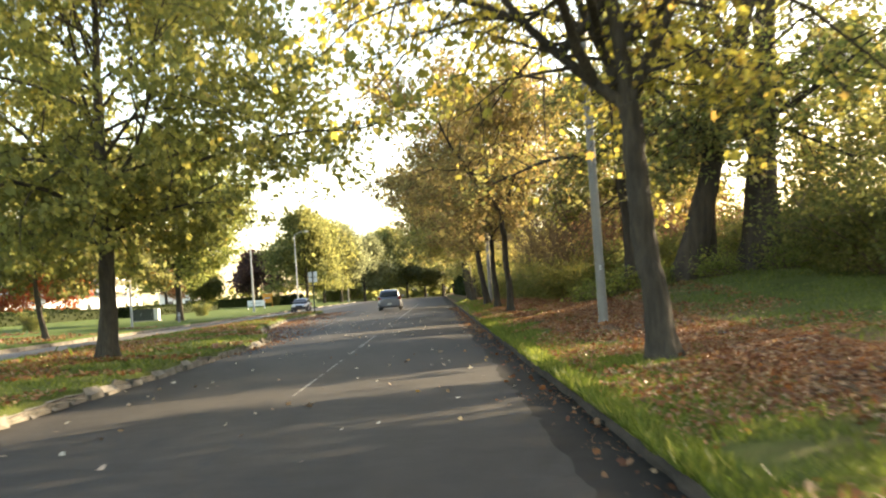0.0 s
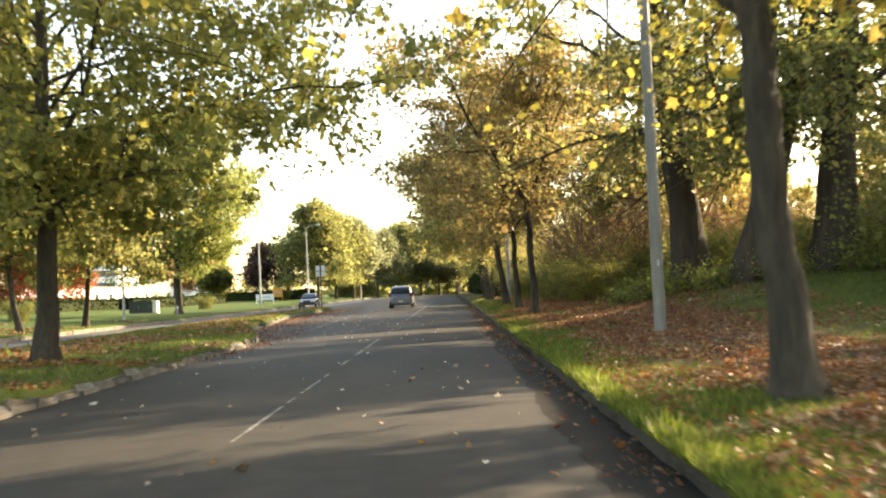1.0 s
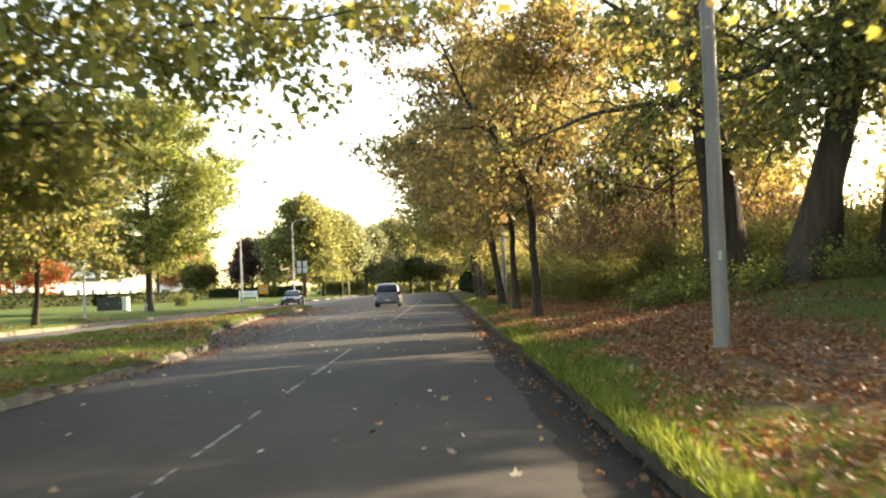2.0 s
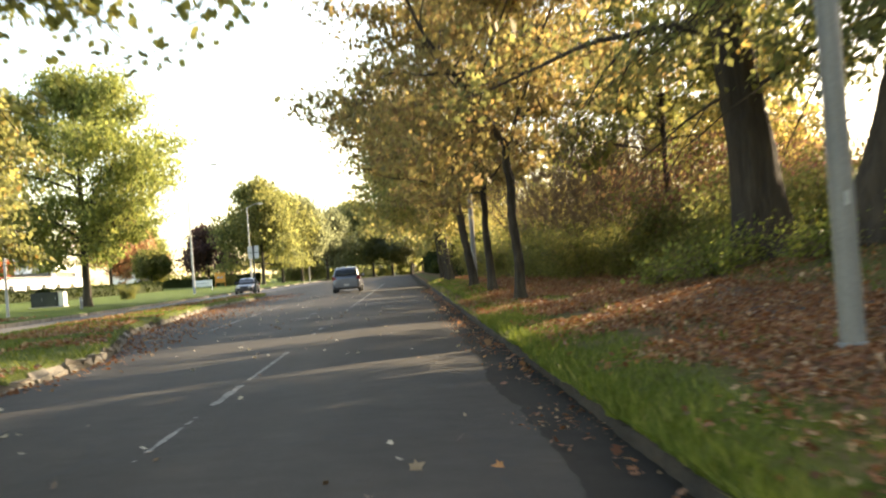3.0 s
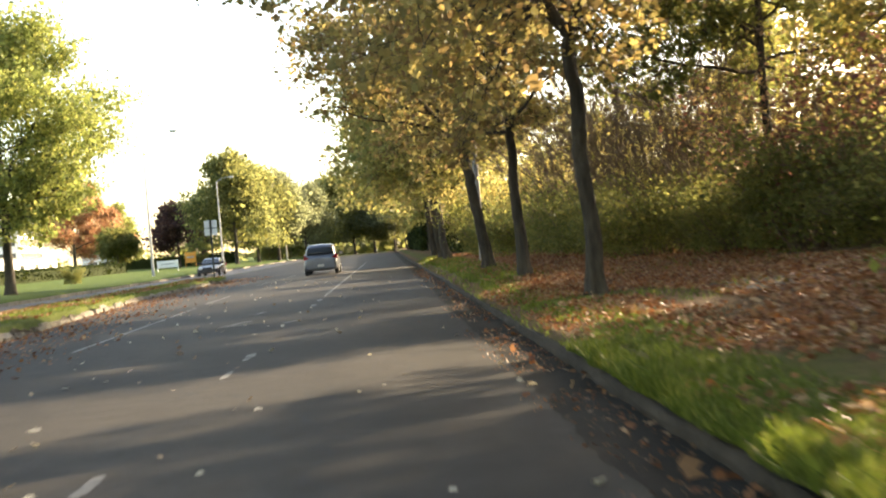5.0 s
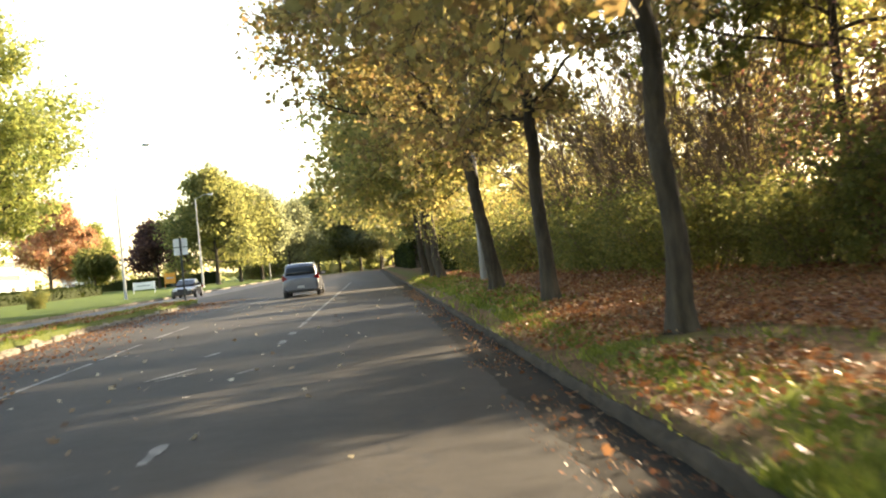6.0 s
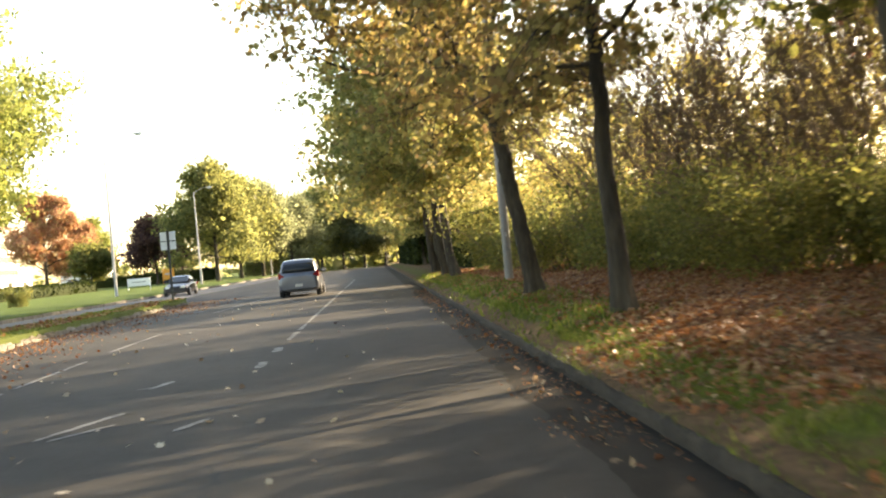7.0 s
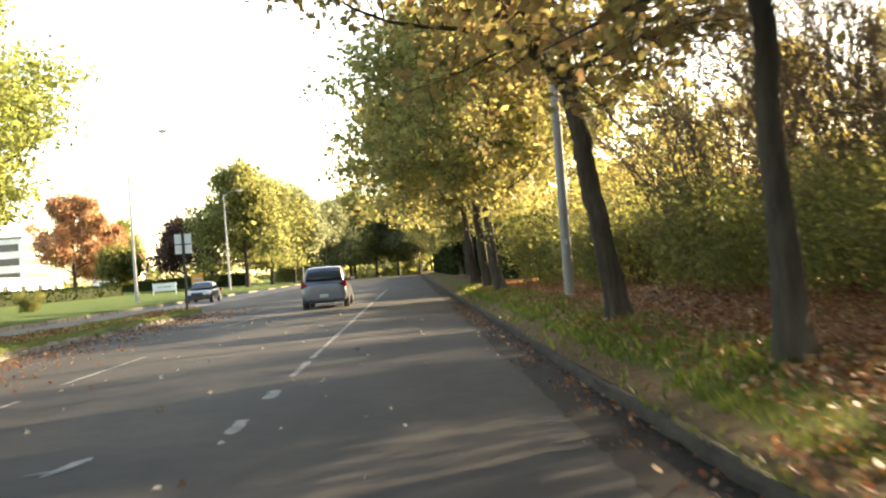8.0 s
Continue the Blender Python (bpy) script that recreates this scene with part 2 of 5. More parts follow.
def ground_material():
    """Mown grass with bare, leaf-strewn soil under the roadside trees and across the wood floor."""
    m, n, l, b = material("grass_and_leaf_litter", 0.95)
    b.inputs["Specular IOR Level"].default_value = 0.12
    g1 = noise_node(n, l, 0.5, 5)
    gr = ramp_node(n, [(0.3, (0.056, 0.074, 0.018)), (0.7, (0.11, 0.127, 0.028))])
    l.new(g1.outputs[0], gr.inputs[0])
    g2 = noise_node(n, l, 60.0, 5)
    r2 = ramp_node(n, [(0.3, (0.5, 0.5, 0.5)), (0.7, (1.4, 1.4, 1.3))])
    l.new(g2.outputs[0], r2.inputs[0])
    grass = mix_node(n, l, 0.8, gr.outputs[0], r2.outputs[0], "MULTIPLY")
    s1 = noise_node(n, l, 9.0, 6)
    sr = ramp_node(n, [(0.3, (0.055, 0.038, 0.026)), (0.5, (0.12, 0.075, 0.042)), (0.7, (0.19, 0.115, 0.062))])
    l.new(s1.outputs[0], sr.inputs[0])
    tc = n.new("ShaderNodeTexCoord")
    sep = n.new("ShaderNodeSeparateXYZ")
    l.new(tc.outputs["Object"], sep.inputs[0])
    w = noise_node(n, l, 0.6, 5)
    ma = n.new("ShaderNodeMath")
    ma.operation = "MULTIPLY_ADD"
    l.new(w.outputs[0], ma.inputs[0])
    ma.inputs[1].default_value = 3.4
    l.new(sep.outputs["X"], ma.inputs[2])
    mr = n.new("ShaderNodeMapRange")
    mr.inputs["From Min"].default_value, mr.inputs["From Max"].default_value = 3.7, 4.9
    l.new(ma.outputs[0], mr.inputs["Value"])
    # the lawn behind the footpath, which gives way to wood floor further on
    far = n.new("ShaderNodeMapRange")
    far.inputs["From Min"].default_value, far.inputs["From Max"].default_value = 7.0, 8.6
    l.new(ma.outputs[0], far.inputs["Value"])
    deep = n.new("ShaderNodeMapRange")
    deep.inputs["From Min"].default_value, deep.inputs["From Max"].default_value = 49.0, 41.0
    l.new(sep.outputs["Y"], deep.inputs["Value"])
    both = n.new("ShaderNodeMath")
    both.operation = "MULTIPLY"
    l.new(far.outputs[0], both.inputs[0])
    l.new(deep.outputs[0], both.inputs[1])
    soil = mix_node(n, l, both.outputs[0], sr.outputs[0], grass)
    # fresh mown lawn beyond the opposite carriageway
    lawn_edge = n.new("ShaderNodeMapRange")
    lawn_edge.inputs["From Min"].default_value, lawn_edge.inputs["From Max"].default_value = -11.0, -13.0
    l.new(sep.outputs["X"], lawn_edge.inputs["Value"])
    lr = ramp_node(n, [(0.3, (0.05, 0.083, 0.016)), (0.7, (0.09, 0.128, 0.026))])
    l.new(g1.outputs[0], lr.inputs[0])
    mown = mix_node(n, l, 0.5, lr.outputs[0], r2.outputs[0], "MULTIPLY")
    turf = mix_node(n, l, lawn_edge.outputs[0], grass, mown)
    # a trodden strip of bare earth behind the kerb further on
    w2 = noise_node(n, l, 1.7, 5)
    mb = n.new("ShaderNodeMath")
    mb.operation = "MULTIPLY_ADD"
    l.new(w2.outputs[0], mb.inputs[0])
    mb.inputs[1].default_value = 1.0
    l.new(sep.outputs["X"], mb.inputs[2])
    near = n.new("ShaderNodeMapRange")
    near.inputs["From Min"].default_value, near.inputs["From Max"].default_value = 2.6, 2.3
    l.new(mb.outputs[0], near.inputs["Value"])
    along = n.new("ShaderNodeMapRange")
    along.inputs["From Min"].default_value, along.inputs["From Max"].default_value = 44.0, 50.0
    l.new(sep.outputs["Y"], along.inputs["Value"])
    right = n.new("ShaderNodeMath")
    right.operation = "GREATER_THAN"
    l.new(sep.outputs["X"], right.inputs[0])
    bare = n.new("ShaderNodeMath")
    bare.operation = "MULTIPLY"
    l.new(near.outputs[0], bare.inputs[0])
    l.new(along.outputs[0], bare.inputs[1])
    bare2 = n.new("ShaderNodeMath")
    bare2.operation = "MULTIPLY"
    l.new(bare.outputs[0], bare2.inputs[0])
    l.new(right.outputs[0], bare2.inputs[1])
    right.inputs[1].default_value = 0.0
    worn = mix_node(n, l, bare2.outputs[0], turf, sr.outputs[0])
    l.new(mix_node(n, l, mr.outputs[0], worn, soil), b.inputs["Base Color"])
    bump_to(n, l, b, g2.outputs[0], 0.8, 0.03)
    return m


GROUND = ground_material()


# ---- mesh tools ----
def part(name, data, mat, parent=None, label=""):
    ob = new(name, data)
    if mat and not data.materials:
        data.materials.append(mat)
    if parent:
        ob.parent = parent
    if label:
        tagged(ob, label)
    return ob


def mesh_of(name, verts, loops, sizes, smooth=False):
    """A mesh from arrays: vertex places, the faces' corners in one row, corners per face."""
    me = bpy.data.meshes.new(name)
    verts, loops, sizes = np.asarray(verts, np.float32), np.asarray(loops, np.int32), np.asarray(sizes, np.int32)
    me.vertices.add(len(verts))
    me.vertices.foreach_set("co", verts.ravel())
    me.loops.add(len(loops))
    me.loops.foreach_set("vertex_index", loops)
    me.polygons.add(len(sizes))
    me.polygons.foreach_set("loop_start", np.concatenate(([0], np.cumsum(sizes)[:-1])).astype(np.int32))
    me.polygons.foreach_set("loop_total", sizes)
    if smooth:
        me.polygons.foreach_set("use_smooth", np.ones(len(sizes), bool))
    me.update(calc_edges=True)
    return me


def bm_mesh(name, bm, smooth=False):
    me = bpy.data.meshes.new(name)
    bm.normal_update()
    bm.to_mesh(me)
    bm.free()
    if smooth:
        for p in me.polygons:
            p.use_smooth = True
    return me


def box_bm(bm, x0, x1, y0, y1, z0, z1, bevel=0.0):
    r = bmesh.ops.create_cube(bm, size=1)
    bmesh.ops.transform(bm, matrix=Matrix.Translation(((x0 + x1) / 2, (y0 + y1) / 2, (z0 + z1) / 2)) @ Matrix.Diagonal((x1 - x0, y1 - y0, z1 - z0, 1)), verts=r["verts"])
    if bevel:
        edges = list({e for v in r["verts"] for e in v.link_edges})
        bmesh.ops.bevel(bm, geom=edges, offset=bevel, segments=2, affect="EDGES")


def box(name, x0, x1, y0, y1, z0, z1, mat, parent=None, label="", bevel=0.01):
    bm = bmesh.new()
    box_bm(bm, x0, x1, y0, y1, z0, z1, bevel)
    return part(name, bm_mesh(name, bm), mat, parent, label)


class Wood:
    """Gathers tapered tubes into one mesh."""

    def __init__(self):
        self.v, self.l, self.s, self.n = [], [], [], 0

    def tube(self, pts, radii, sides, gnarl=None):
        pts, radii = np.asarray(pts, float), np.asarray(radii, float)
        t = np.gradient(pts, axis=0)
        t /= np.linalg.norm(t, axis=1)[:, None] + 1e-9
        ref = np.array([1.0, 0.2, 0.0]) if abs(t[0, 2]) > 0.7 else np.array([0.0, 0.0, 1.0])
        u = np.cross(t, ref)
        u /= np.linalg.norm(u, axis=1)[:, None] + 1e-9
        w = np.cross(t, u)
        a = np.linspace(0, 2 * np.pi, sides, endpoint=False)
        wide = np.repeat(radii[:, None], sides, 1)
        if gnarl is not None:
            # furrowed, slightly fluted trunk with root buttresses at its foot
            h = pts[:, 2][:, None]
            wide *= 1 + 0.05 * np.sin(3 * a[None] + h * 0.9 + gnarl) + 0.035 * np.sin(7 * a[None] - h * 1.7 + 2 * gnarl) + np.clip(0.5 - h, 0, 0.6) * 0.45 * np.sin(5 * a[None] + gnarl)
            wide *= 1 + np.random.default_rng(int(gnarl * 100)).normal(0, 0.018, wide.shape)
        ring = pts[:, None] + wide[:, :, None] * (np.cos(a)[None, :, None] * u[:, None] + np.sin(a)[None, :, None] * w[:, None])
        k = len(pts)
        self.v.append(ring.reshape(-1, 3))
        i, j = np.meshgrid(np.arange(k - 1), np.arange(sides), indexing="ij")
        j2 = (j + 1) % sides
        q = np.stack([i * sides + j, i * sides + j2, (i + 1) * sides + j2, (i + 1) * sides + j], -1).reshape(-1, 4) + self.n
        self.l.append(q.ravel())
        self.s.append(np.full(len(q), 4))
        self.l.append(np.arange(sides) + self.n + (k - 1) * sides)
        self.s.append(np.array([sides]))
        self.n += k * sides

    def mesh(self, name):
        return mesh_of(name, np.concatenate(self.v), np.concatenate(self.l), np.concatenate(self.s), True)


MAPLE = np.array([(0, -0.5), (0.2, -0.34), (0.46, -0.28), (0.3, -0.08), (0.5, 0.18), (0.2, 0.14), (0, 0.55), (-0.2, 0.14), (-0.5, 0.18), (-0.3, -0.08), (-0.46, -0.28), (-0.2, -0.34)])
LOBED = np.array([(0, -0.5), (0.42, -0.28), (0.26, -0.02), (0.5, 0.2), (0, 0.56), (-0.5, 0.2), (-0.26, -0.02), (-0.42, -0.28)])
KITE = np.array([(0, -0.5), (0.36, 0.0), (0, 0.55), (-0.36, 0.0)])
CLUMP = np.array([(0, -0.5), (0.3, -0.42), (0.52, 0.05), (0.2, 0.2), (0.12, 0.55), (-0.22, 0.3), (-0.5, 0.1), (-0.34, -0.3)])


def leaves_mesh(name, rng, centres, size, shape=MAPLE, flat=0.0, curl=0.25, spread=0.35):
    """One mesh of many single leaves. flat: 0 turned any way, 1 lying level."""
    n, k = len(centres), len(shape)
    nz = rng.normal(size=(n, 3)) * (1 - flat) + np.array([0, 0, 1.0]) * (0.35 + flat)
    nz /= np.linalg.norm(nz, axis=1)[:, None]
    a = rng.normal(size=(n, 3))
    ux = np.cross(a, nz)
    ux /= np.linalg.norm(ux, axis=1)[:, None]
    uy = np.cross(nz, ux)
    s = size * np.exp(rng.normal(0, spread, n))
    c = curl * rng.uniform(-1, 1, n)
    lift = (shape[:, 0] ** 2)[None] * c[:, None] * 2 + (shape[:, 1] ** 2)[None] * rng.uniform(-0.5, 0.5, n)[:, None] * curl * 2
    v = centres[:, None] + s[:, None, None] * (shape[None, :, 0, None] * ux[:, None] + shape[None, :, 1, None] * uy[:, None] + lift[:, :, None] * nz[:, None])
    return mesh_of(name, v.reshape(-1, 3), np.arange(n * k), np.full(n, k))


# ---- lie of the land ----
KERB_R = 1.51
FAR_NEAR, FAR_FAR = -12.2, -16.3      # the other carriageway
NOSE = 106.0


def smooth(a, b, v):
    t = min(1, max(0, (v - a) / (b - a)))
    return t * t * (3 - 2 * t)


def kerb_left(y):
    """The median's kerb along our carriageway: it draws back for a turning lane."""
    x = -5.15 - 2.3 * smooth(44, 60, y) - 1.6 * smooth(55, 82, y)
    return x - 1.4 * smooth(NOSE - 5, NOSE, y)


def land(x, y):
    """Height of the open ground."""
    if x > KERB_R:
        d = x - KERB_R
        mound = 0.85 * math.exp(-((x - 9.5) / 4.6) ** 2 - ((y - 44) / 9.0) ** 2)
        bank = (0.05 * smooth(45, 56, y) + 0.06 * smooth(56, 64, y) + 0.05 * smooth(64, 72, y)) * smooth(0, 1.3, d)
        return 0.14 - 0.045 * math.exp(-d / 0.5) + 0.028 * min(d, 14) + bank + mound + 0.05 * noise.noise((x * 0.5, y * 0.4, 3)) * min(1, d / 1.5)
    if x > FAR_NEAR:
        return 0.13 + 0.1 * math.sin(math.pi * min(1, max(0, (x - FAR_NEAR) / (-5.15 - FAR_NEAR)))) + 0.04 * noise.noise((x * 0.5, y * 0.4, 7))
    d = FAR_FAR - x
    return 0.2 + 0.02 * min(d, 40) + 0.08 * noise.noise((x * 0.2, y * 0.2, 5)) * min(1, d / 3)


def build_ground():
    ys = [-120, -60, -30, -10, 0] + list(np.arange(4, 112, 1.0)) + [118, 124, 130, 140, 155, 170, 190, 220, 260, 320, 400, 520, 700, 1000, 1800]
    right = [KERB_R + 0.055, 1.7, 2.0, 2.4, 2.9, 3.5, 4.1, 4.8, 5.5, 6.3, 7.2, 8.2, 9.3, 10.5, 12, 14, 17, 22, 30, 45, 80, 160, 400, 1500]
    left = [FAR_FAR - 0.15, -16.8, -18, -20, -23, -27, -32, -40, -50, -65, -90, -140, -260, -600, -1500]
    verts, width = [], 0
    for y in ys:
        row = [(x, y, land(x, y)) for x in reversed(left)]
        row += [(FAR_FAR - 0.05, y, -0.06), (FAR_NEAR + 0.05, y, -0.06)]
        xl = kerb_left(y) - 0.12
        opened = y > NOSE
        for f in (0.0, 0.15, 0.35, 0.55, 0.75, 0.9, 1.0):
            x = FAR_NEAR + 0.15 + (xl - FAR_NEAR - 0.15) * f
            row.append((x, y, -0.06 if opened else land(x, y)))
        row += [(xl + 0.08, y, -0.06), (KERB_R + 0.035, y, -0.06)]
        row += [(x, y, land(x, y)) for x in right]
        width = len(row)
        verts += row
    k = len(ys)
    i, j = np.meshgrid(np.arange(k - 1), np.arange(width - 1), indexing="ij")
    q = np.stack([i * width + j, i * width + j + 1, (i + 1) * width + j + 1, (i + 1) * width + j], -1).reshape(-1)
    me = mesh_of("ground", verts, q, np.full(len(q) // 4, 4), True)
    return tagged(part("ground", me, GROUND), "mown grass verges and lawns strewn with brown leaves", "ground", kind="structure")


build_ground()


def strip(name, mat, edges, ys, z, label, category):
    """A level band between two edges that may swing, with a slight camber."""
    verts, m = [], 9
    for y in ys:
        a, b = edges(y)
        for f in np.linspace(0, 1, m):
            verts.append((a + (b - a) * f, y, z + 0.05 * (1 - (2 * f - 1) ** 2) - 0.05))
    i, j = np.meshgrid(np.arange(len(ys) - 1), np.arange(m - 1), indexing="ij")
    q = np.stack([i * m + j, i * m + j + 1, (i + 1) * m + j + 1, (i + 1) * m + j], -1).reshape(-1)
    return tagged(part(name, mesh_of(name, verts, q, np.full(len(q) // 4, 4), True), mat), label, category, kind="structure")


YS = list(np.arange(-40, 130, 2.0)) + [140, 160, 200, 244]
strip("road", ASPHALT, lambda y: (kerb_left(y) - 0.1 if y <= NOSE else FAR_NEAR + 0.0, KERB_R + 0.1), YS, 0.02, "worn brown-grey asphalt carriageway with leaf-strewn edges", "road")
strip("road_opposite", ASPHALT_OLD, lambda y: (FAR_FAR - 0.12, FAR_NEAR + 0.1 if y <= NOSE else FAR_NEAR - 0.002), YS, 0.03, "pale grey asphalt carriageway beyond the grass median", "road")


def kerb_run(name, mat, xs, y0, y1, inward, seed, top=0.14, wide=0.16, piece=1.2, rag=0.012, sag=0.008, label=""):
    """A kerb of separate stones that have settled unevenly. inward: +1 where the grass lies at larger x."""
    rng = np.random.default_rng(seed)
    base = tagged(new(name), label, "kerb", kind="structure")
    shapes = []
    for _ in range(5):
        bm = bmesh.new()
        box_bm(bm, 0, wide, -piece / 2 + 0.002, piece / 2 - 0.002, -0.1, top, 0.03 if rag < 0.02 else 0.05)
        for v in bm.verts:
            v.co += Vector(rng.normal(0, rag, 3))
        me = bm_mesh("kerb_stone", bm)
        me.materials.append(mat)
        shapes.append(me)
    n = int((y1 - y0) / piece)
    for i in range(n):
        y = y0 + piece * (i + 0.5)
        turn = math.atan2(xs(y + 0.6) - xs(y - 0.6), 1.2)
        ob = new("kerb_stone", shapes[int(rng.integers(5))])
        ob.parent = base
        ob.matrix_basis = pose(xs(y) + rng.normal(0, sag * 0.6), y, rng.normal(-sag * 0.8, sag), rng.normal(0, sag * 40), rng.normal(0, sag * 60), -math.degrees(turn) + (180 if inward < 0 else 0) + rng.normal(0, 0.4))


def kerb_sweep(name, mat, x, y0, y1, seed, top, wide, label):
    """A cast kerb in one long run, its face rounded over and chipped."""
    rng = np.random.default_rng(seed)
    prof = np.array([(0.02, -0.1), (0.0, 0.02), (0.005, top - 0.05), (0.015, top - 0.015), (0.035, top), (wide, top + 0.002), (wide, -0.1)])
    ys = np.arange(y0, y1, 0.3)
    n, m = len(ys), len(prof)
    v = np.zeros((n, m, 3))
    v[:, :, 0] = x + prof[None, :, 0] + rng.normal(0, 0.012, (n, m)) + 0.012 * np.sin(ys * 0.37)[:, None]
    v[:, :, 1] = ys[:, None]
    v[:, :, 2] = prof[None, :, 1] + rng.normal(0, 0.01, (n, m)) + 0.01 * np.sin(ys * 0.53 + 1)[:, None]
    i, j = np.meshgrid(np.arange(n - 1), np.arange(m - 1), indexing="ij")
    q = np.stack([i * m + j, (i + 1) * m + j, (i + 1) * m + j + 1, i * m + j + 1], -1).reshape(-1)
    return tagged(part(name, mesh_of(name, v.reshape(-1, 3), q, np.full(len(q) // 4, 4), True), mat), label, "kerb", kind="structure")


# ---- trees ----
def unit(v):
    return v / (np.linalg.norm(v) + 1e-9)


def limb_points(rng, start, heading, length, segs, lift, wander):
    pts, d = [start], unit(heading)
    for i in range(segs):
        d = unit(d + np.array([0, 0, lift]) + rng.normal(0, wander, 3))
        pts.append(pts[-1] + d * length / segs)
    return np.array(pts)


def grow(seed, height, r0, fork, reach, low, lean=(0.0, 0.0), limbs=13, subs=9, twigs=3, leaves=34, scatter=0.24, drop=0.0, leader=True, droop=-0.02, sides=22, keep=None, thick=0.8, rise=0.0, wobble=0.018, flare=1.0, wander=0.13, skirts=0, skirt=(2.0, 3.6), layer=0.5, forks=()):
    """A broadleaf tree: trunk and limbs as tubes, and the places of its leaves.
    fork: height of the first limbs; reach: crown radius; low: how low the outer leaves hang;
    layer: how thick the level sprays of leaves are beside their width; forks: the stems into which
    the trunk parts, as (heading x, y, z, length, thickness)."""
    rng = np.random.default_rng(seed)
    spray = np.array([1.0, 1.0, layer])
    trunk, boughs, spots = Wood(), [], []
    top = fork + 0.2 if forks else height * (0.8 if leader else 0.62)
    hs = np.array([-0.15, 0.0, 0.12, 0.35, 0.8] + list(np.linspace(1.1, top, 12 if sides < 12 else 30)))
    wob = np.cumsum(rng.normal(0, wobble if sides < 12 else wobble * 0.65, (len(hs), 2)), axis=0)
    wob[:4] *= 0
    px = lean[0] * hs + lean[2] * np.sin(hs * 0.5) * 0.2 if len(lean) > 2 else lean[0] * hs
    axis = np.stack([px + wob[:, 0], lean[1] * hs + wob[:, 1], hs], -1)
    rad = r0 * (1 - (0.2 if forks else 0.72) * np.clip(hs, 0, None) / top)
    rad[:5] = r0 * np.array([1.75, 1.55, 1.3, 1.12, 1.0])
    rad = rad * (1 + (flare - 1) * np.exp(-np.clip(hs, 0, None) / 1.1))
    trunk.tube(axis, rad, sides, gnarl=seed * 0.37)
    stems = []
    for hx, hy, hz, ln, part_r in forks:
        pts = limb_points(rng, axis[-2], np.array([hx, hy, hz]), ln, 10, 0.05, 0.09)
        trunk.tube(pts, np.linspace(r0 * part_r, 0.025, len(pts)), max(8, sides // 2))
        stems.append(pts)
    az = rng.uniform(0, 6.28)
    for i in range(limbs):
        f = i / (limbs - 1)
        h = fork + (top - fork) * f ** 1.1
        k = np.searchsorted(hs, h)
        k = min(max(k, 1), len(hs) - 1)
        w = (h - hs[k - 1]) / (hs[k] - hs[k - 1])
        start = axis[k - 1] * (1 - w) + axis[k] * w
        along = np.zeros(3)
        if stems:
            stem = stems[i % len(stems)]
            at = (0.12 + 0.8 * f) * (len(stem) - 1)
            b = int(at)
            start = stem[b] + (stem[b + 1] - stem[b]) * (at - b)
            along = unit(stem[b + 1] - stem[b]) * 0.4
        az += 2.4 + rng.normal(0, 0.3)
        up = 0.25 + rise + 1.0 * f + rng.normal(0, 0.12)
        env = reach * (1.0 - 0.62 * f ** 1.6) * rng.uniform(0.82, 1.12)
        heading = np.array([math.cos(az), math.sin(az), up]) + along
        wood = Wood()
        boughs.append(wood)
        pts = limb_points(rng, start, heading, env * math.sqrt(1 + 0.3 * up), 9, droop + (0.03 if f < 0.3 else 0.0), wander)
        if keep:
            good = keep(pts + np.array([0, 0, 0.05]))
            cut = next((n for n in range(3, len(pts)) if not good[n]), len(pts))
            if cut < 5:
                boughs.pop()
                continue
            pts = pts[:cut]
        rr = r0 * thick * (0.5 - 0.28 * f) * np.linspace(1, 0.12, len(pts))
        wood.tube(pts, rr, 7)
        # short leafy spurs along the outer half of the limb
        for b in range(4, len(pts)):
            if not keep or keep(pts[b:b + 1])[0]:
                spots.append(pts[b] + rng.normal(0, 0.3 + scatter * 0.4, (leaves, 3)) * spray)
        for j in range(subs):
            q = 0.25 + 0.75 * (j + rng.uniform(0, 0.9)) / subs
            at = q * (len(pts) - 1)
            b = min(int(at), len(pts) - 2)
            s = pts[b] + (pts[b + 1] - pts[b]) * (at - b)
            d = unit(pts[b + 1] - pts[b])
            side = unit(np.cross(d, rng.normal(size=3)))
            ln = env * (0.46 - 0.26 * q) * rng.uniform(0.7, 1.3) + 0.25
            p2 = limb_points(rng, s, d * 0.75 + side + np.array([0, 0, 0.1]), ln, 4, -0.03 + drop, 0.2)
            if keep and not keep(p2[-1:])[0]:
                continue
            wood.tube(p2, np.linspace(max(0.008, rr[b] * 0.5), 0.006, 5), 4)
            for t in range(twigs):
                m = int(rng.integers(1, 5))
                tw = limb_points(rng, p2[m], (p2[m] - p2[m - 1]) + rng.normal(0, 0.8, 3) * 0.35, rng.uniform(0.35, 0.8), 2, -0.05, 0.25)
                wood.tube(tw, (0.007, 0.005, 0.003), 3)
                g = rng.uniform(0, 1, leaves)
                base = np.where(g[:, None] < 0.5, tw[0] + (tw[1] - tw[0]) * (g * 2)[:, None], tw[1] + (tw[2] - tw[1]) * (g * 2 - 1)[:, None])
                spots.append(base + rng.normal(0, scatter * 1.15, (leaves, 3)) * spray)
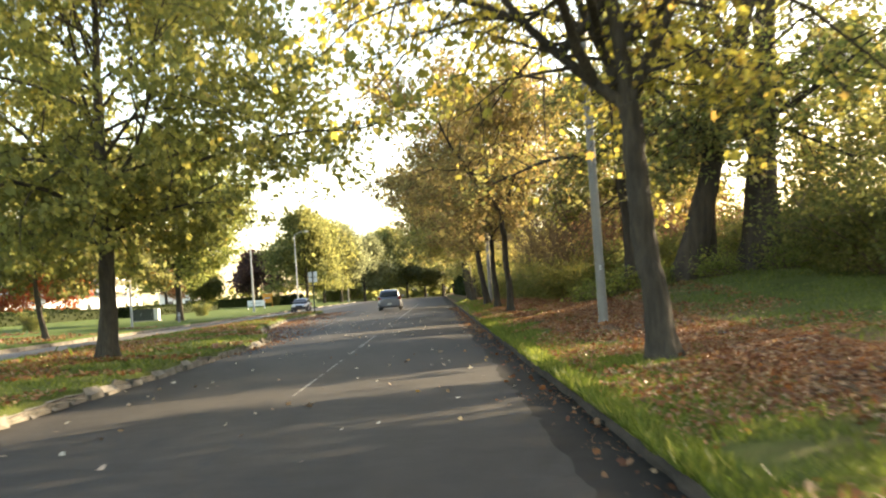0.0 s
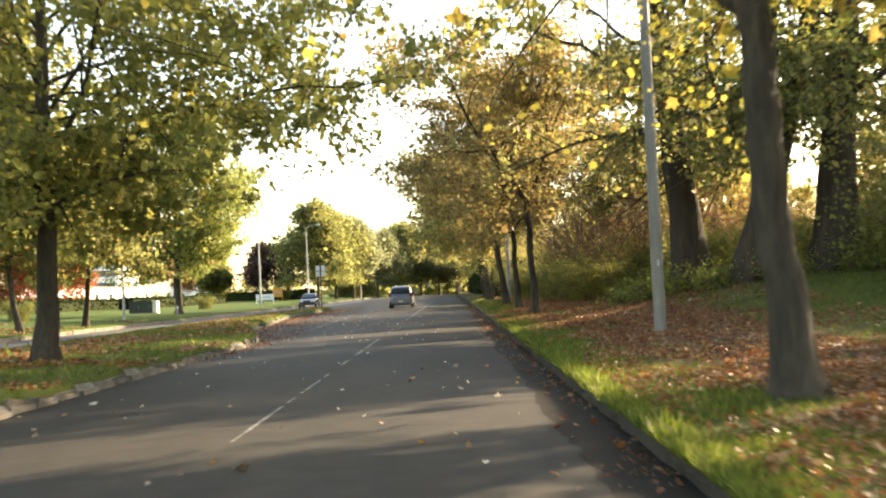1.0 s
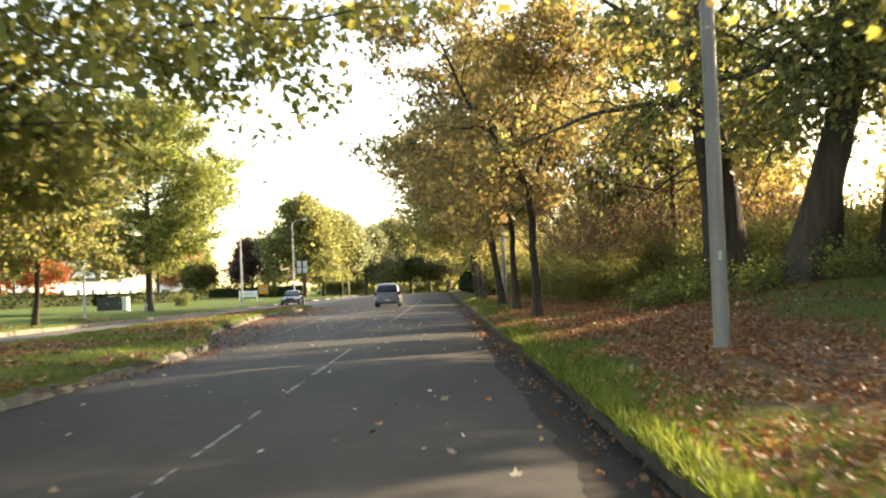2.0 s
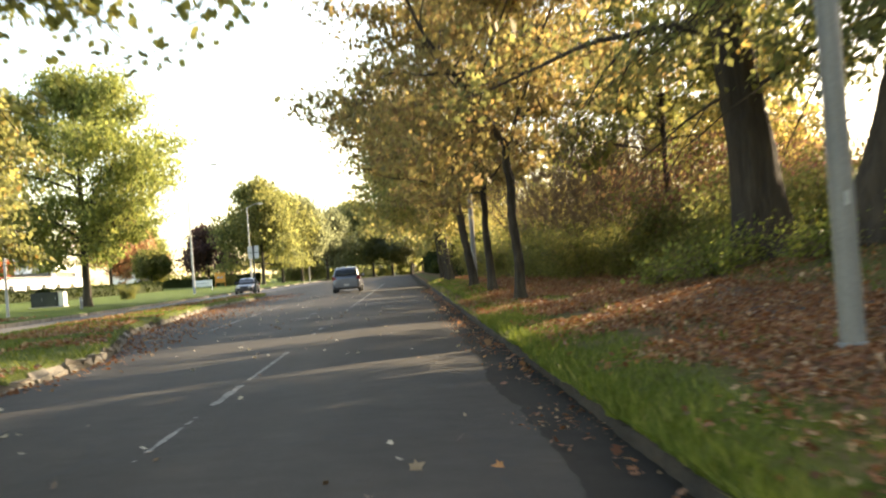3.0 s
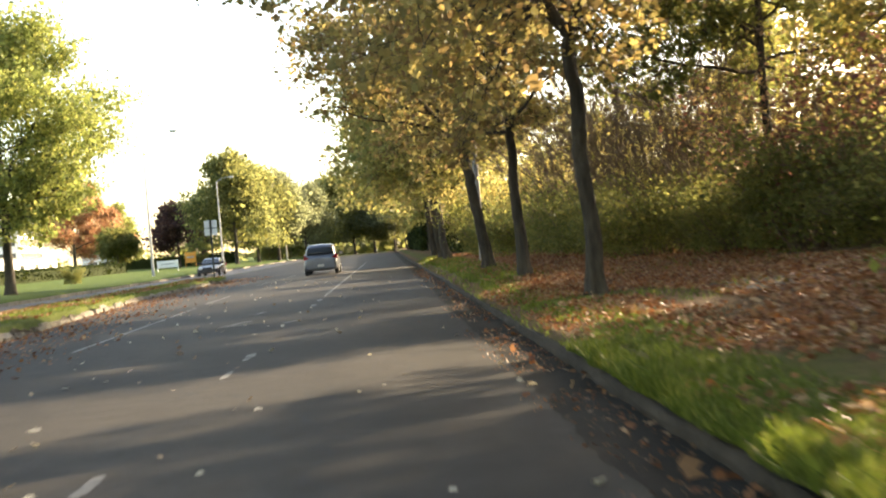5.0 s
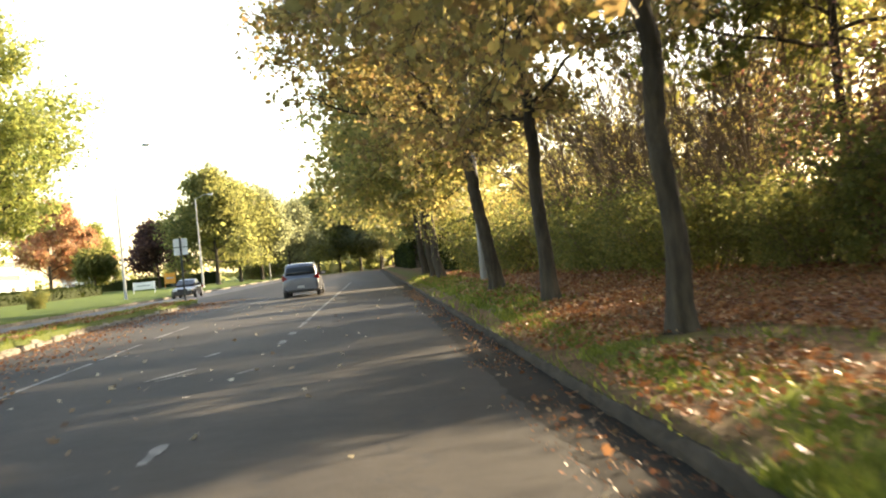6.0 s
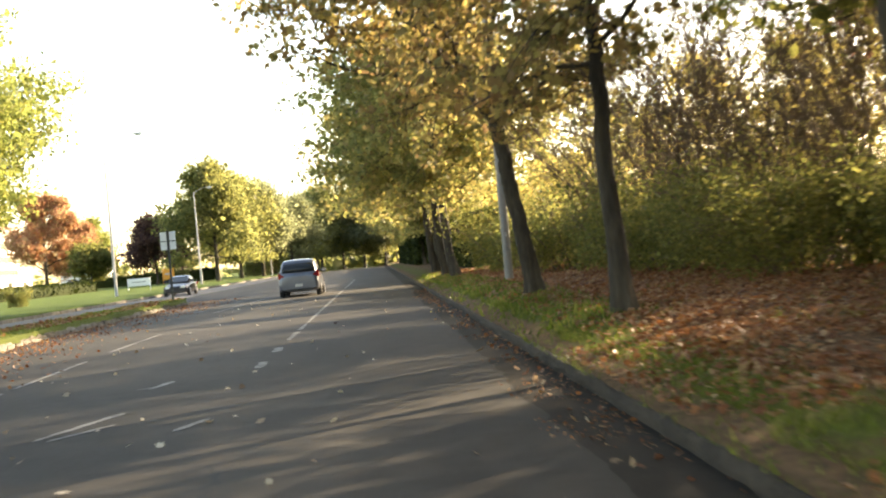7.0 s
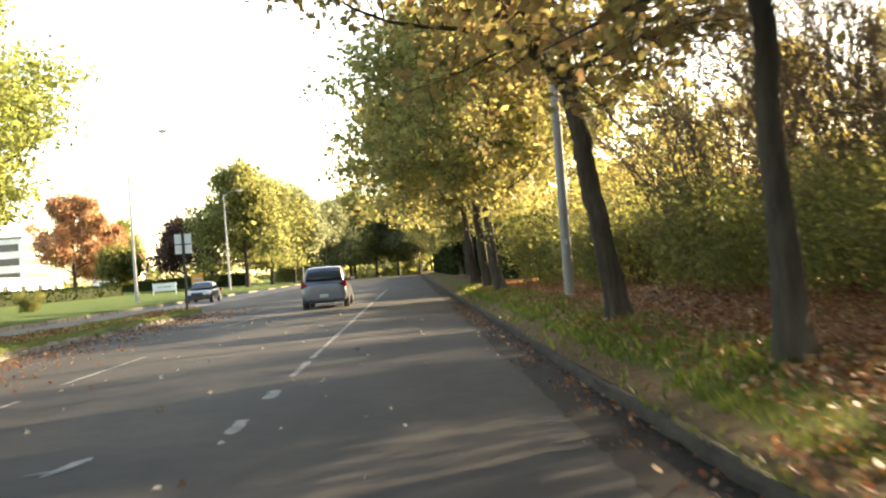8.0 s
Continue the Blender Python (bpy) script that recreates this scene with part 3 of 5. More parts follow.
    # thin crooked branches that hang below the crown
    for i in range(skirts):
        h = rng.uniform(fork, max(fork + 0.1, min(fork + 2.6, top - 0.2)))
        k = min(np.searchsorted(hs, h), len(hs) - 1)
        a = i * 2.4 + rng.normal(0, 0.4)
        wood = Wood()
        foot = stems[i % len(stems)][int(rng.integers(1, 5))] if stems else axis[k]
        pts = limb_points(rng, foot, np.array([math.cos(a), math.sin(a), 0.35]), rng.uniform(*skirt), 8, -0.13, 0.24)
        good = keep(pts) if keep else pts[:, 2] > low
        cut = next((n for n in range(3, len(pts)) if not good[n]), len(pts))
        if cut < 4:
            continue
        pts = pts[:cut]
        wood.tube(pts, np.linspace(0.035, 0.006, len(pts)), 5)
        for b in range(2, len(pts)):
            for t in range(3):
                tw = limb_points(rng, pts[b], pts[b] - pts[b - 1] + rng.normal(0, 0.35, 3), rng.uniform(0.4, 0.9), 2, -0.1, 0.3)
                wood.tube(tw, (0.008, 0.006, 0.003), 3)
                g = rng.uniform(0.1, 1, leaves // 2)
                spots.append(tw[0] + (tw[2] - tw[0]) * g[:, None] + rng.normal(0, scatter * 0.7, (leaves // 2, 3)) * spray)
        boughs.append(wood)
    spots = np.concatenate(spots)
    spots = spots[spots[:, 2] > low + rng.normal(0, 0.15, len(spots))]
    return rng, trunk, boughs, spots


def tree(name, label, group, at, bark, leaf, size, shape=MAPLE, category="tree", joined=False, keep=None, flat=0.1, **how):
    rng, trunk, boughs, spots = grow(keep=keep, **how)
    if keep:
        spots = spots[keep(spots)]
    root = tagged(new(name), label, category, group)
    if joined:
        for w in boughs:
            w.l = [a + trunk.n for a in w.l]
            trunk.v, trunk.l, trunk.s, trunk.n = trunk.v + w.v, trunk.l + w.l, trunk.s + w.s, trunk.n + w.n
    part("trunk", trunk.mesh("trunk"), bark, root)
    for w in [] if joined else boughs:
        part("limb", w.mesh("limb"), bark, root)
    part("crown", leaves_mesh("crown", rng, spots, size, shape, flat), leaf, root)
    root.matrix_basis = at
    return root


def on_land(x, y, turn=0.0, scale=1.0, sink=0.0):
    return pose(x, y, land(x, y) - sink, 0, 0, turn) @ Matrix.Scale(scale, 4)



def road_z(x, y):
    """Height of our carriageway's surface."""
    a, b = (kerb_left(y) - 0.1 if y <= NOSE else FAR_NEAR), KERB_R + 0.1
    f = min(1, max(0, (x - a) / (b - a)))
    return 0.02 + 0.05 * (1 - (2 * f - 1) ** 2) - 0.05


def surface(x, y):
    if kerb_left(y) < x < KERB_R:
        return road_z(x, y)
    return land(x, y)


def open_below(p):
    """The crown's underside rises towards the road, and higher still on the wood's side."""
    return (p[:, 2] > 2.5 + 0.58 * np.clip(-p[:, 0] - 1.5, 0, None)) & (p[:, 2] > 3.2 + 0.5 * np.clip(p[:, 0] - 0.4, -1.4, None))


# maple by the kerb, nearest
tree("maple_tree", "leaning maple with yellow-green autumn leaves by the kerb", "roadside maples", on_land(3.06, 25.25, 0, 1, 0.03), BARK, LEAF_NEAR, 0.08, flat=0.0,
     seed=12, height=10.5, r0=0.175, fork=3.25, reach=6.6, low=1.85, lean=(-0.085, 0.0), limbs=24, subs=10, twigs=3, leaves=22, thick=0.95, skirts=26, skirt=(2.0, 4.8), scatter=0.2, droop=-0.075, rise=0.1, drop=-0.07, wander=0.2, wobble=0.02, layer=0.7,
     forks=((-0.75, 0.1, 0.6, 4.6, 0.5), (0.16, 0.1, 1.0, 5.5, 0.66), (0.62, -0.1, 0.8, 5.0, 0.5), (-0.2, 0.5, 0.9, 4.6, 0.45)),
     keep=lambda p: (p[:, 0] > -4.7 + 0.4 * np.sin(p[:, 2] * 3 + p[:, 1])) & ((p[:, 1] > -1.8) | (p[:, 2] > 4.6)) & ((p[:, 2] > 3.3) | ((p[:, 0] > -2.6) & (p[:, 1] < 5.0) & (p[:, 1] > -0.2))))
ROW_LOOK = dict(subs=9, twigs=3, wander=0.2, wobble=0.02, keep=open_below, low=2.4, skirts=10, skirt=(2.0, 3.6), thick=0.62, scatter=0.22)
tree("maple_tree", "slender forked maple with yellow-brown autumn leaves in the roadside row", "roadside maples", on_land(2.98, 54.5, 0, 1, 0.03), BARK, LEAF_ROW, 0.085, LOBED,
           seed=23, height=10.0, r0=0.125, fork=3.75, reach=4.9, lean=(-0.035, 0.0), limbs=25, leaves=36, rise=-0.05, droop=-0.05,
           forks=((-0.3, 0.0, 1.0, 5.6, 0.7), (0.55, 0.1, 0.9, 4.2, 0.5), (-0.8, 0.2, 0.75, 3.6, 0.36)), **ROW_LOOK)
tree("maple_tree", "straight slender maple with yellow-brown autumn leaves in the roadside row", "roadside maples", on_land(2.88, 62.35, 0, 1, 0.03), BARK, LEAF_ROW, 0.085, LOBED,
     seed=29, height=10.2, r0=0.13, fork=3.2, reach=5.2, lean=(-0.035, 0.0), limbs=19, leaves=39, rise=0.05, droop=-0.05, **ROW_LOOK)
tree("maple_tree", "leaning forked maple with yellow-brown autumn leaves in the roadside row", "roadside maples", on_land(2.75, 69.4, 0, 1, 0.03), BARK, LEAF_ROW, 0.085, LOBED,
            seed=37, height=9.6, r0=0.16, fork=3.15, reach=4.8, lean=(-0.105, 0.0), limbs=19, leaves=39, rise=-0.05, droop=-0.06,
            forks=((-0.75, 0.0, 0.9, 4.8, 0.62), (0.45, 0.2, 0.9, 4.2, 0.5), (-0.1, -0.4, 1.0, 4.4, 0.5)), **ROW_LOOK)
far_row = tree("maple_tree", "maple with yellow and olive autumn leaves far along the roadside row", "roadside maples", on_land(2.7, 90.3, 0, 1, 0.03), BARK, LEAF_FAR_ROW, 0.17, KITE,
               seed=41, height=10.0, r0=0.19, fork=3.0, reach=5.2, low=2.2, lean=(-0.07, 0.0), limbs=18, subs=9, twigs=3, leaves=40, thick=0.4, rise=0.25, skirts=8, skirt=(1.5, 3.0), scatter=0.32, sides=8, joined=True)
dim_row = tree("maple_tree", "maple with olive and gold leaves in the long roadside row", "roadside maples", on_land(4.3, 129, 0, 1, 0.03), BARK, LEAF_FAR_ROW, 0.26, KITE,
               seed=43, height=10.4, r0=0.19, fork=3.0, reach=5.3, low=2.2, lean=(-0.05, 0.0), limbs=16, subs=8, twigs=2, leaves=30, thick=0.4, rise=0.25, skirts=8, skirt=(1.5, 3.0), scatter=0.42, sides=8, joined=True)
rr = random.Random(5)
for y in (96.7, 107.5, 118, 140, 152, 164, 176, 190, 205, 220, 238, 258, 280):
    copy_thing(far_row if y < 120 else dim_row, on_land(2.7 + rr.uniform(-0.1, 0.2) + (1.5 if y > 110 else 0), y, rr.uniform(-35, 35), rr.uniform(0.95, 1.12), 0.03))

# the old trees on the mound
OLD = (("old tree with a massive dark flared trunk", 7.05, 47.7, 0.5, 1.6, (-0.07, 0.0), 4.6, 22, LEAF_GREEN),
       ("leaning old tree with dark furrowed bark", 7.65, 44.6, 0.42, 1.3, (0.3, 0.02), 4.0, 30, LEAF_GREEN),
       ("thinner old stem crowding its leaning neighbour", 8.55, 45.0, 0.2, 1.2, (0.05, 0.02), 4.0, 16, LEAF_LIME),
       ("thickest old tree with dark furrowed bark", 9.95, 44.6, 0.56, 1.4, (0.1, 0.0), 4.2, 18, LEAF_LIME))
for i, (label, x, y, r, flare, lean, fork, dense, leaf) in enumerate(OLD):
    tree("old_tree", label + " on the mound", "old trees", on_land(x, y, 0, 1, 0.25), BARK_BIG, leaf, 0.13, KITE, seed=51 + i, height=16, r0=r * 0.97, flare=flare, fork=fork,
         reach=6.4, low=3.0, lean=lean, limbs=16, subs=7, twigs=2, leaves=dense, scatter=0.3, layer=0.5, skirts=18, skirt=(2.5, 5.5), drop=-0.1, sides=30, thick=0.4, wander=0.2)

# the median's maple
tree("maple_tree", "broad maple with green leaves on the grass median", "median trees", on_land(-7.66, 36.9, 0, 1, 0.03), BARK, LEAF_MEDIAN, 0.105, LOBED,
     seed=63, height=11, r0=0.22, fork=2.5, reach=8.0, low=1.95, lean=(0.0, 0.0), limbs=28, subs=12, twigs=3, leaves=54, rise=-0.03, drop=-0.06, skirts=26, skirt=(3.0, 5.5), scatter=0.28, thick=0.6,
     keep=lambda p: p[:, 2] > 1.95 + 0.37 * np.clip(p[:, 0] - 0.4, 0, None))

# lawn trees on the other side
tree("lawn_tree", "tall maple with lime and yellow leaves on the lawn", "lawn trees", on_land(-19.9, 98.0, 0, 1, 0.03), BARK, LEAF_LIME, 0.17, KITE,
            seed=71, height=15.5, r0=0.27, fork=3.2, reach=6.9, low=2.1, limbs=25, subs=11, twigs=3, leaves=60, skirts=26, skirt=(3.5, 6.0), layer=0.6, keep=lambda p: p[:, 2] > 2.3 + 0.5 * np.clip(p[:, 0] - 0.2, 0, None), scatter=0.46, sides=8, joined=True)
young = tree("lawn_tree", "young leaning tree with thin olive-green foliage", "lawn trees", on_land(-18.0, 62.5, 0, 1, 0.03), BARK, LEAF_GREEN, 0.18, KITE,
             seed=73, height=9, r0=0.14, fork=2.6, reach=4.4, low=2.0, lean=(-0.12, 0.0), limbs=16, subs=8, twigs=3, leaves=39, skirts=16, skirt=(2.0, 3.6), scatter=0.36, sides=8, joined=True)
copy_thing(young, on_land(-17.8, 70.3, 140, 1.05, 0.03))
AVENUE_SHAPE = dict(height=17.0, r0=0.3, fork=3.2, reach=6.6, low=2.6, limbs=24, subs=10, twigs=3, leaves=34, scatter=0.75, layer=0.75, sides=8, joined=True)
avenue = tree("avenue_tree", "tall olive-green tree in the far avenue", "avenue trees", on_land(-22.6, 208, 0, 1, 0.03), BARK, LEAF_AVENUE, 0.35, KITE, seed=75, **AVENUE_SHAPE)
yellow = tree("avenue_tree", "tall yellowing tree in the far avenue, haze put into its leaf colour", "avenue trees", on_land(-19.0, 236, 0, 0.98, 0.03), BARK, LEAF_AVENUE_GOLD, 0.35, KITE, seed=76, **AVENUE_SHAPE)
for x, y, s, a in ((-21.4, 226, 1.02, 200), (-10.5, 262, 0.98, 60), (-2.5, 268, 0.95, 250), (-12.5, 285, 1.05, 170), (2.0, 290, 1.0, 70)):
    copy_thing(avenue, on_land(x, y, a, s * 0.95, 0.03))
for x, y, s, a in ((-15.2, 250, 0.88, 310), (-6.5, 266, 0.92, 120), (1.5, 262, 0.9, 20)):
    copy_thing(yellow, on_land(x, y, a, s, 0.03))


def far_tree(name, label, leaf, x, y, h, r, seed, low=1.2, group="garden trees", leaves=40):
    return tree(name, label, group, on_land(x, y, 0, 1, 0.03), BARK, leaf, 0.32, KITE, seed=seed, height=h, r0=0.02 * h, fork=low + 0.6, reach=r, low=low, limbs=14, subs=8, twigs=3, leaves=leaves, scatter=0.5, layer=0.9, sides=8, joined=True)


red = far_tree("red_maple", "spreading maple with bright red-orange leaves before a white building", LEAF_RED, -49, 150, 7.0, 5.4, 81)
copy_thing(red, on_land(-57, 146, 220, 1.0, 0.03))
rust = far_tree("rust_tree", "round tree with rust-orange leaves on the lawn", LEAF_RUST, -53, 232, 16.5, 7.2, 83, 2.2, leaves=75)
copy_thing(rust, on_land(-49.5, 240, 100, 0.72, 0.03))
far_tree("purple_tree", "dark purple-leaved tree beyond the lawn, its colour lifted for haze", LEAF_PURPLE, -33.6, 222, 10.5, 4.6, 85, 1.8)
far_tree("garden_tree", "small round dark olive tree below the rust tree", LEAF_SHRUB, -43.5, 222, 6.2, 3.2, 87, 1.4)
far_tree("garden_tree", "olive-green garden tree beside the rust tree", LEAF_LIME, -49, 246, 12, 4.4, 86, 2.0)


def spruce(x, y, h, r, seed):
    """A small conifer: a tapering stem and drooping tiers of needle sprays."""
    rng = np.random.default_rng(seed)
    root = tagged(new("spruce"), "small dark conical spruce beyond the lawn", "tree", "garden trees")
    w = Wood()
    w.tube([(0, 0, -0.2), (0, 0, h * 0.5), (0, 0, h * 0.98)], (0.16, 0.09, 0.015), 8)
    part("trunk", w.mesh("trunk"), BARK, root)
    z = h * (0.08 + 0.92 * rng.random(3600) ** 1.5)
    tier = 0.72 + 0.28 * np.abs(np.sin(z * 4.2 + rng.normal(0, 0.25, len(z))))
    o = r * (1 - z / (h * 1.02)) * tier * np.sqrt(rng.uniform(0.15, 1.0, len(z)))
    a = rng.uniform(0, 6.28, len(z))
    spots = np.stack([o * np.cos(a), o * np.sin(a), z - 0.22 * o], -1)
    part("crown", leaves_mesh("crown", rng, spots, 0.24, KITE, 0.3, 0.5, 0.25), LEAF_SHRUB, root)
    root.matrix_basis = on_land(x, y, 0, 1, 0.03)


spruce(-67.5, 345, 7.4, 2.3, 88)


# ---- shrubs and woods on the right ----
def shrub(name, label, group, leaf, at, seed, h, r, size=0.095, n=8200, stems=16, bare=0.0, shape=KITE, rod=0.035, fine_twigs=2):
    """A many-stemmed shrub, leafy to the ground unless bare."""
    rng = np.random.default_rng(seed)
    rods, twig_mass, spots = [], Wood(), []
    for i in range(stems):
        wood, fine = Wood(), twig_mass
        rods.append(wood)
        a, o = rng.uniform(0, 6.28), rng.uniform(0.25, 1.0)
        start = np.array([math.cos(a) * 0.3 * r * o, math.sin(a) * 0.3 * r * o, -0.1])
        pts = limb_points(rng, start, np.array([math.cos(a) * o * r * 0.8, math.sin(a) * o * r * 0.8, h]), h * rng.uniform(0.8, 1.12), 7, -0.05, 0.1)
        wood.tube(pts, np.linspace(rod, 0.007, 8), 5)
        for j in range(2, 8):
            for _ in range(fine_twigs):
                tw = limb_points(rng, pts[j], (pts[j] - pts[j - 1]) * 0.8 + rng.normal(0, 0.3, 3), rng.uniform(0.4, 1.0) * r * 0.4 + 0.2, 3, 0.02, 0.2)
                fine.tube(tw, (0.011, 0.008, 0.006, 0.003), 3)
                spots.append(tw[1:])
    tips = np.concatenate(spots)
    tips = tips[tips[:, 2] > bare * h * rng.uniform(0.5, 1.2, len(tips))]
    c = tips[rng.integers(0, len(tips), n)] + rng.normal(0, 0.17 + 0.05 * r, (n, 3))
    if not bare:
        m = n // 2
        a, q = rng.uniform(0, 6.28, m), rng.uniform(0.05, 0.8, m)
        rad = r * (0.75 + 0.3 * np.sin(a * 3 + seed) * 0.4) * np.sqrt(np.clip(1.05 - q ** 2, 0, 1)) * rng.uniform(0.75, 1.05, m)
        c = np.concatenate([c, np.stack([np.cos(a) * rad, np.sin(a) * rad, q * h + rng.normal(0, 0.1, m)], -1)])
    c = c[c[:, 2] > 0.03]
    root = tagged(new(name), label, "shrub", group)
    for wood in rods:
        part("stem", wood.mesh("stem"), TWIG, root)
    tagged(part("twig_mass", twig_mass.mesh("twig_mass"), TWIG, root), kind="stuff")
    part("foliage", leaves_mesh("foliage", rng, c, size, shape), leaf, root)
    root.matrix_basis = at
    return root


G = "shrubs along the wood"
dark = shrub("shrub", "dense dark green shrub at the edge of the wood", G, LEAF_SHRUB, on_land(8.6, 60, 0), 91, 2.4, 2.2, 0.08, 9500)
olive = shrub("shrub", "olive-yellow shrub at the edge of the wood", G, LEAF_OLIVE, on_land(12.2, 66, 0), 92, 3.6, 2.3, 0.095, 6000)
maroon = shrub("shrub", "maroon-leaved shrub at the edge of the wood", G, LEAF_MAROON, on_land(11.5, 59.5, 0), 93, 3.8, 2.2, 0.095, 5200)
hazel = shrub("hazel", "tall many-stemmed shrub with bare brown rods", G, LEAF_OLIVE, on_land(7.9, 71.5, 0), 94, 6.4, 3.6, 0.075, 1500, 62, 0.5, rod=0.02, fine_twigs=5)
for x, y, a, s in ((7.7, 62.6, 280, 0.62), (8.9, 57.2, 100, 0.6), (10.8, 55.8, 80, 0.75), (12.8, 53.0, 10, 0.7), (6.6, 75.5, 200, 1.0), (5.7, 81.5, 120, 0.95), (14.6, 49.0, 60, 0.8), (5.2, 88, 250, 0.95), (5.3, 95, 20, 1.0), (13.0, 43.4, 20, 1.25), (12.2, 39.0, 90, 1.2), (14.2, 47.0, 200, 1.1), (11.8, 34.6, 150, 1.0), (6.7, 66.0, 60, 0.72), (6.9, 69.4, 310, 0.8), (6.3, 72.6, 170, 0.78), (8.2, 64.6, 20, 0.7), (9.5, 51.5, 240, 0.9), (11.6, 49.4, 130, 1.0), (8.7, 53.9, 330, 0.75)):
    copy_thing(dark, on_land(x, y, a, s))
for x, y, a, s in ((8.2, 80.5, 60, 0.8), (7.4, 86.5, 260, 0.85), (13.2, 65.0, 20, 0.8), (7.2, 93.0, 30, 1.1), (9.0, 72.5, 0, 0.9), (11.4, 63.4, 30, 0.75)):
    copy_thing(olive, on_land(x, y, a, s))
for x, y, a, s in ((10.4, 57.6, 150, 0.8), (9.2, 60.9, 30, 0.85), (14.4, 61.0, 200, 0.85), (9.6, 83, 300, 0.7)):
    copy_thing(maroon, on_land(x, y, a, s))
copy_thing(hazel, on_land(8.4, 66.4, 100, 0.9))
copy_thing(hazel, on_land(6.9, 76.8, 200, 0.95))

herbs = shrub("nettle_clump", "low clump of lit green weeds at the old tree's foot", "weeds on the mound", LEAF_WEED, on_land(5.6, 46.3, 0), 95, 0.55, 0.75, 0.06, 1500, 14)
for x, y, a, s in ((5.1, 47.6, 40, 0.8), (6.9, 44.5, 130, 0.9), (6.4, 47.4, 220, 1.1), (8.4, 43.4, 300, 1.0), (7.4, 49.0, 80, 1.2), (10.4, 43.2, 10, 1.1)):
    copy_thing(herbs, on_land(x, y, a, s))

wood_tree = tree("wood_tree", "thin-stemmed woodland tree with yellow-olive leaves", "trees of the wood", on_land(14.5, 76.0, 0, 1, 0.03), BARK, LEAF_OLIVE, 0.19, KITE,
                 seed=97, height=10, r0=0.11, fork=2.4, reach=3.4, low=2.6, lean=(0.01, 0.0), limbs=15, subs=8, twigs=3, leaves=16, scatter=0.4, sides=8, joined=True)
wood_tree_b = tree("wood_tree", "thin-stemmed woodland tree with dull green leaves", "trees of the wood", on_land(24.0, 52.0, 0, 1, 0.03), BARK, LEAF_GREEN, 0.28, KITE,
                   seed=98, height=13, r0=0.14, fork=3.0, reach=4.4, low=2.4, lean=(-0.02, 0.0), limbs=16, subs=8, twigs=3, leaves=9, scatter=0.32, layer=0.4, sides=8, joined=True)
tree("wood_tree", "thin-stemmed tree with dull green leaves before the shrubs", "trees of the wood", on_land(9.3, 64.5, 0, 1, 0.03), BARK, LEAF_SHRUB, 0.14, KITE,
     seed=99, height=12.5, r0=0.13, fork=4.2, reach=4.6, low=3.6, lean=(0.0, 0.0), limbs=18, subs=9, twigs=3, leaves=40, skirts=20, skirt=(2.2, 4.2), sides=10)
wr = random.Random(8)
for x, y, s in ((11.7, 61.7, 0.72), (13.6, 83.0, 0.7), (12.0, 89.0, 0.75), (18.5, 63.0, 0.7), (25.0, 60.0, 0.7), (24.0, 92.0, 0.7)):
    copy_thing(wood_tree, on_land(x, y, wr.uniform(0, 360), s, 0.03))
# unseen trees added beside the path so their shade lies across the road
for x, y, s in ((10.5, 19.0, 0.95), (9.2, 23.0, 0.6), (12.6, 27.0, 0.6), (17.0, 35.0, 1.0), (20.0, 47.0, 1.0), (23.5, 42.0, 0.8), (18.5, 58.8, 0.92), (18.8, 52.5, 0.72)):
    copy_thing(wood_tree_b, on_land(x, y, wr.uniform(0, 360), s, 0.03))
for i in range(16):
    y = 90 + i * 9 + wr.uniform(-2, 2)
    copy_thing(wood_tree if i % 2 else wood_tree_b, on_land(10.5 + wr.uniform(-1.0, 6), y + 12, wr.uniform(0, 360), wr.uniform(0.6, 0.8), 0.03))


def hedge(name, label, x0, x1, y0, y1, h, seed, leaf=LEAF_HEDGE, size=0.13, per=55, group="hedges"):
    """A clipped hedge: a leafy skin over a dark twiggy core."""
    rng = np.random.default_rng(seed)
    w, d = x1 - x0, y1 - y0
    n = int(per * (w * d + 2 * (w + d) * h))
    c = rng.uniform(0, 1, (n, 3))
    face = rng.uniform(0, 1, n)
    c[:, 0] = np.where(face < 0.35, np.where(c[:, 0] < 0.5, 0.0, 1.0), c[:, 0])
    c[:, 1] = np.where((face >= 0.35) & (face < 0.55), np.where(c[:, 1] < 0.5, 0.0, 1.0), c[:, 1])
    c[:, 2] = np.where(face >= 0.55, 1.0, c[:, 2])
    p = c * np.array([w, d, h]) - np.array([w / 2, d / 2, 0]) + rng.normal(0, 0.06, (n, 3))
    p[:, 2] += 0.08 * np.sin(p[:, 1] * 1.7) * c[:, 2]
    root = tagged(new(name), label, "hedge", group)
    bm = bmesh.new()
    box_bm(bm, -w / 2 + 0.08, w / 2 - 0.08, -d / 2 + 0.08, d / 2 - 0.08, -0.2, h - 0.1, 0.05)
    part("twig_core", bm_mesh("twig_core", bm), LEAF_HEDGE, root)
    part("foliage", leaves_mesh("foliage", rng, p[p[:, 2] > -0.1], size, KITE), leaf, root)
    root.matrix_basis = on_land((x0 + x1) / 2, (y0 + y1) / 2)
    return root


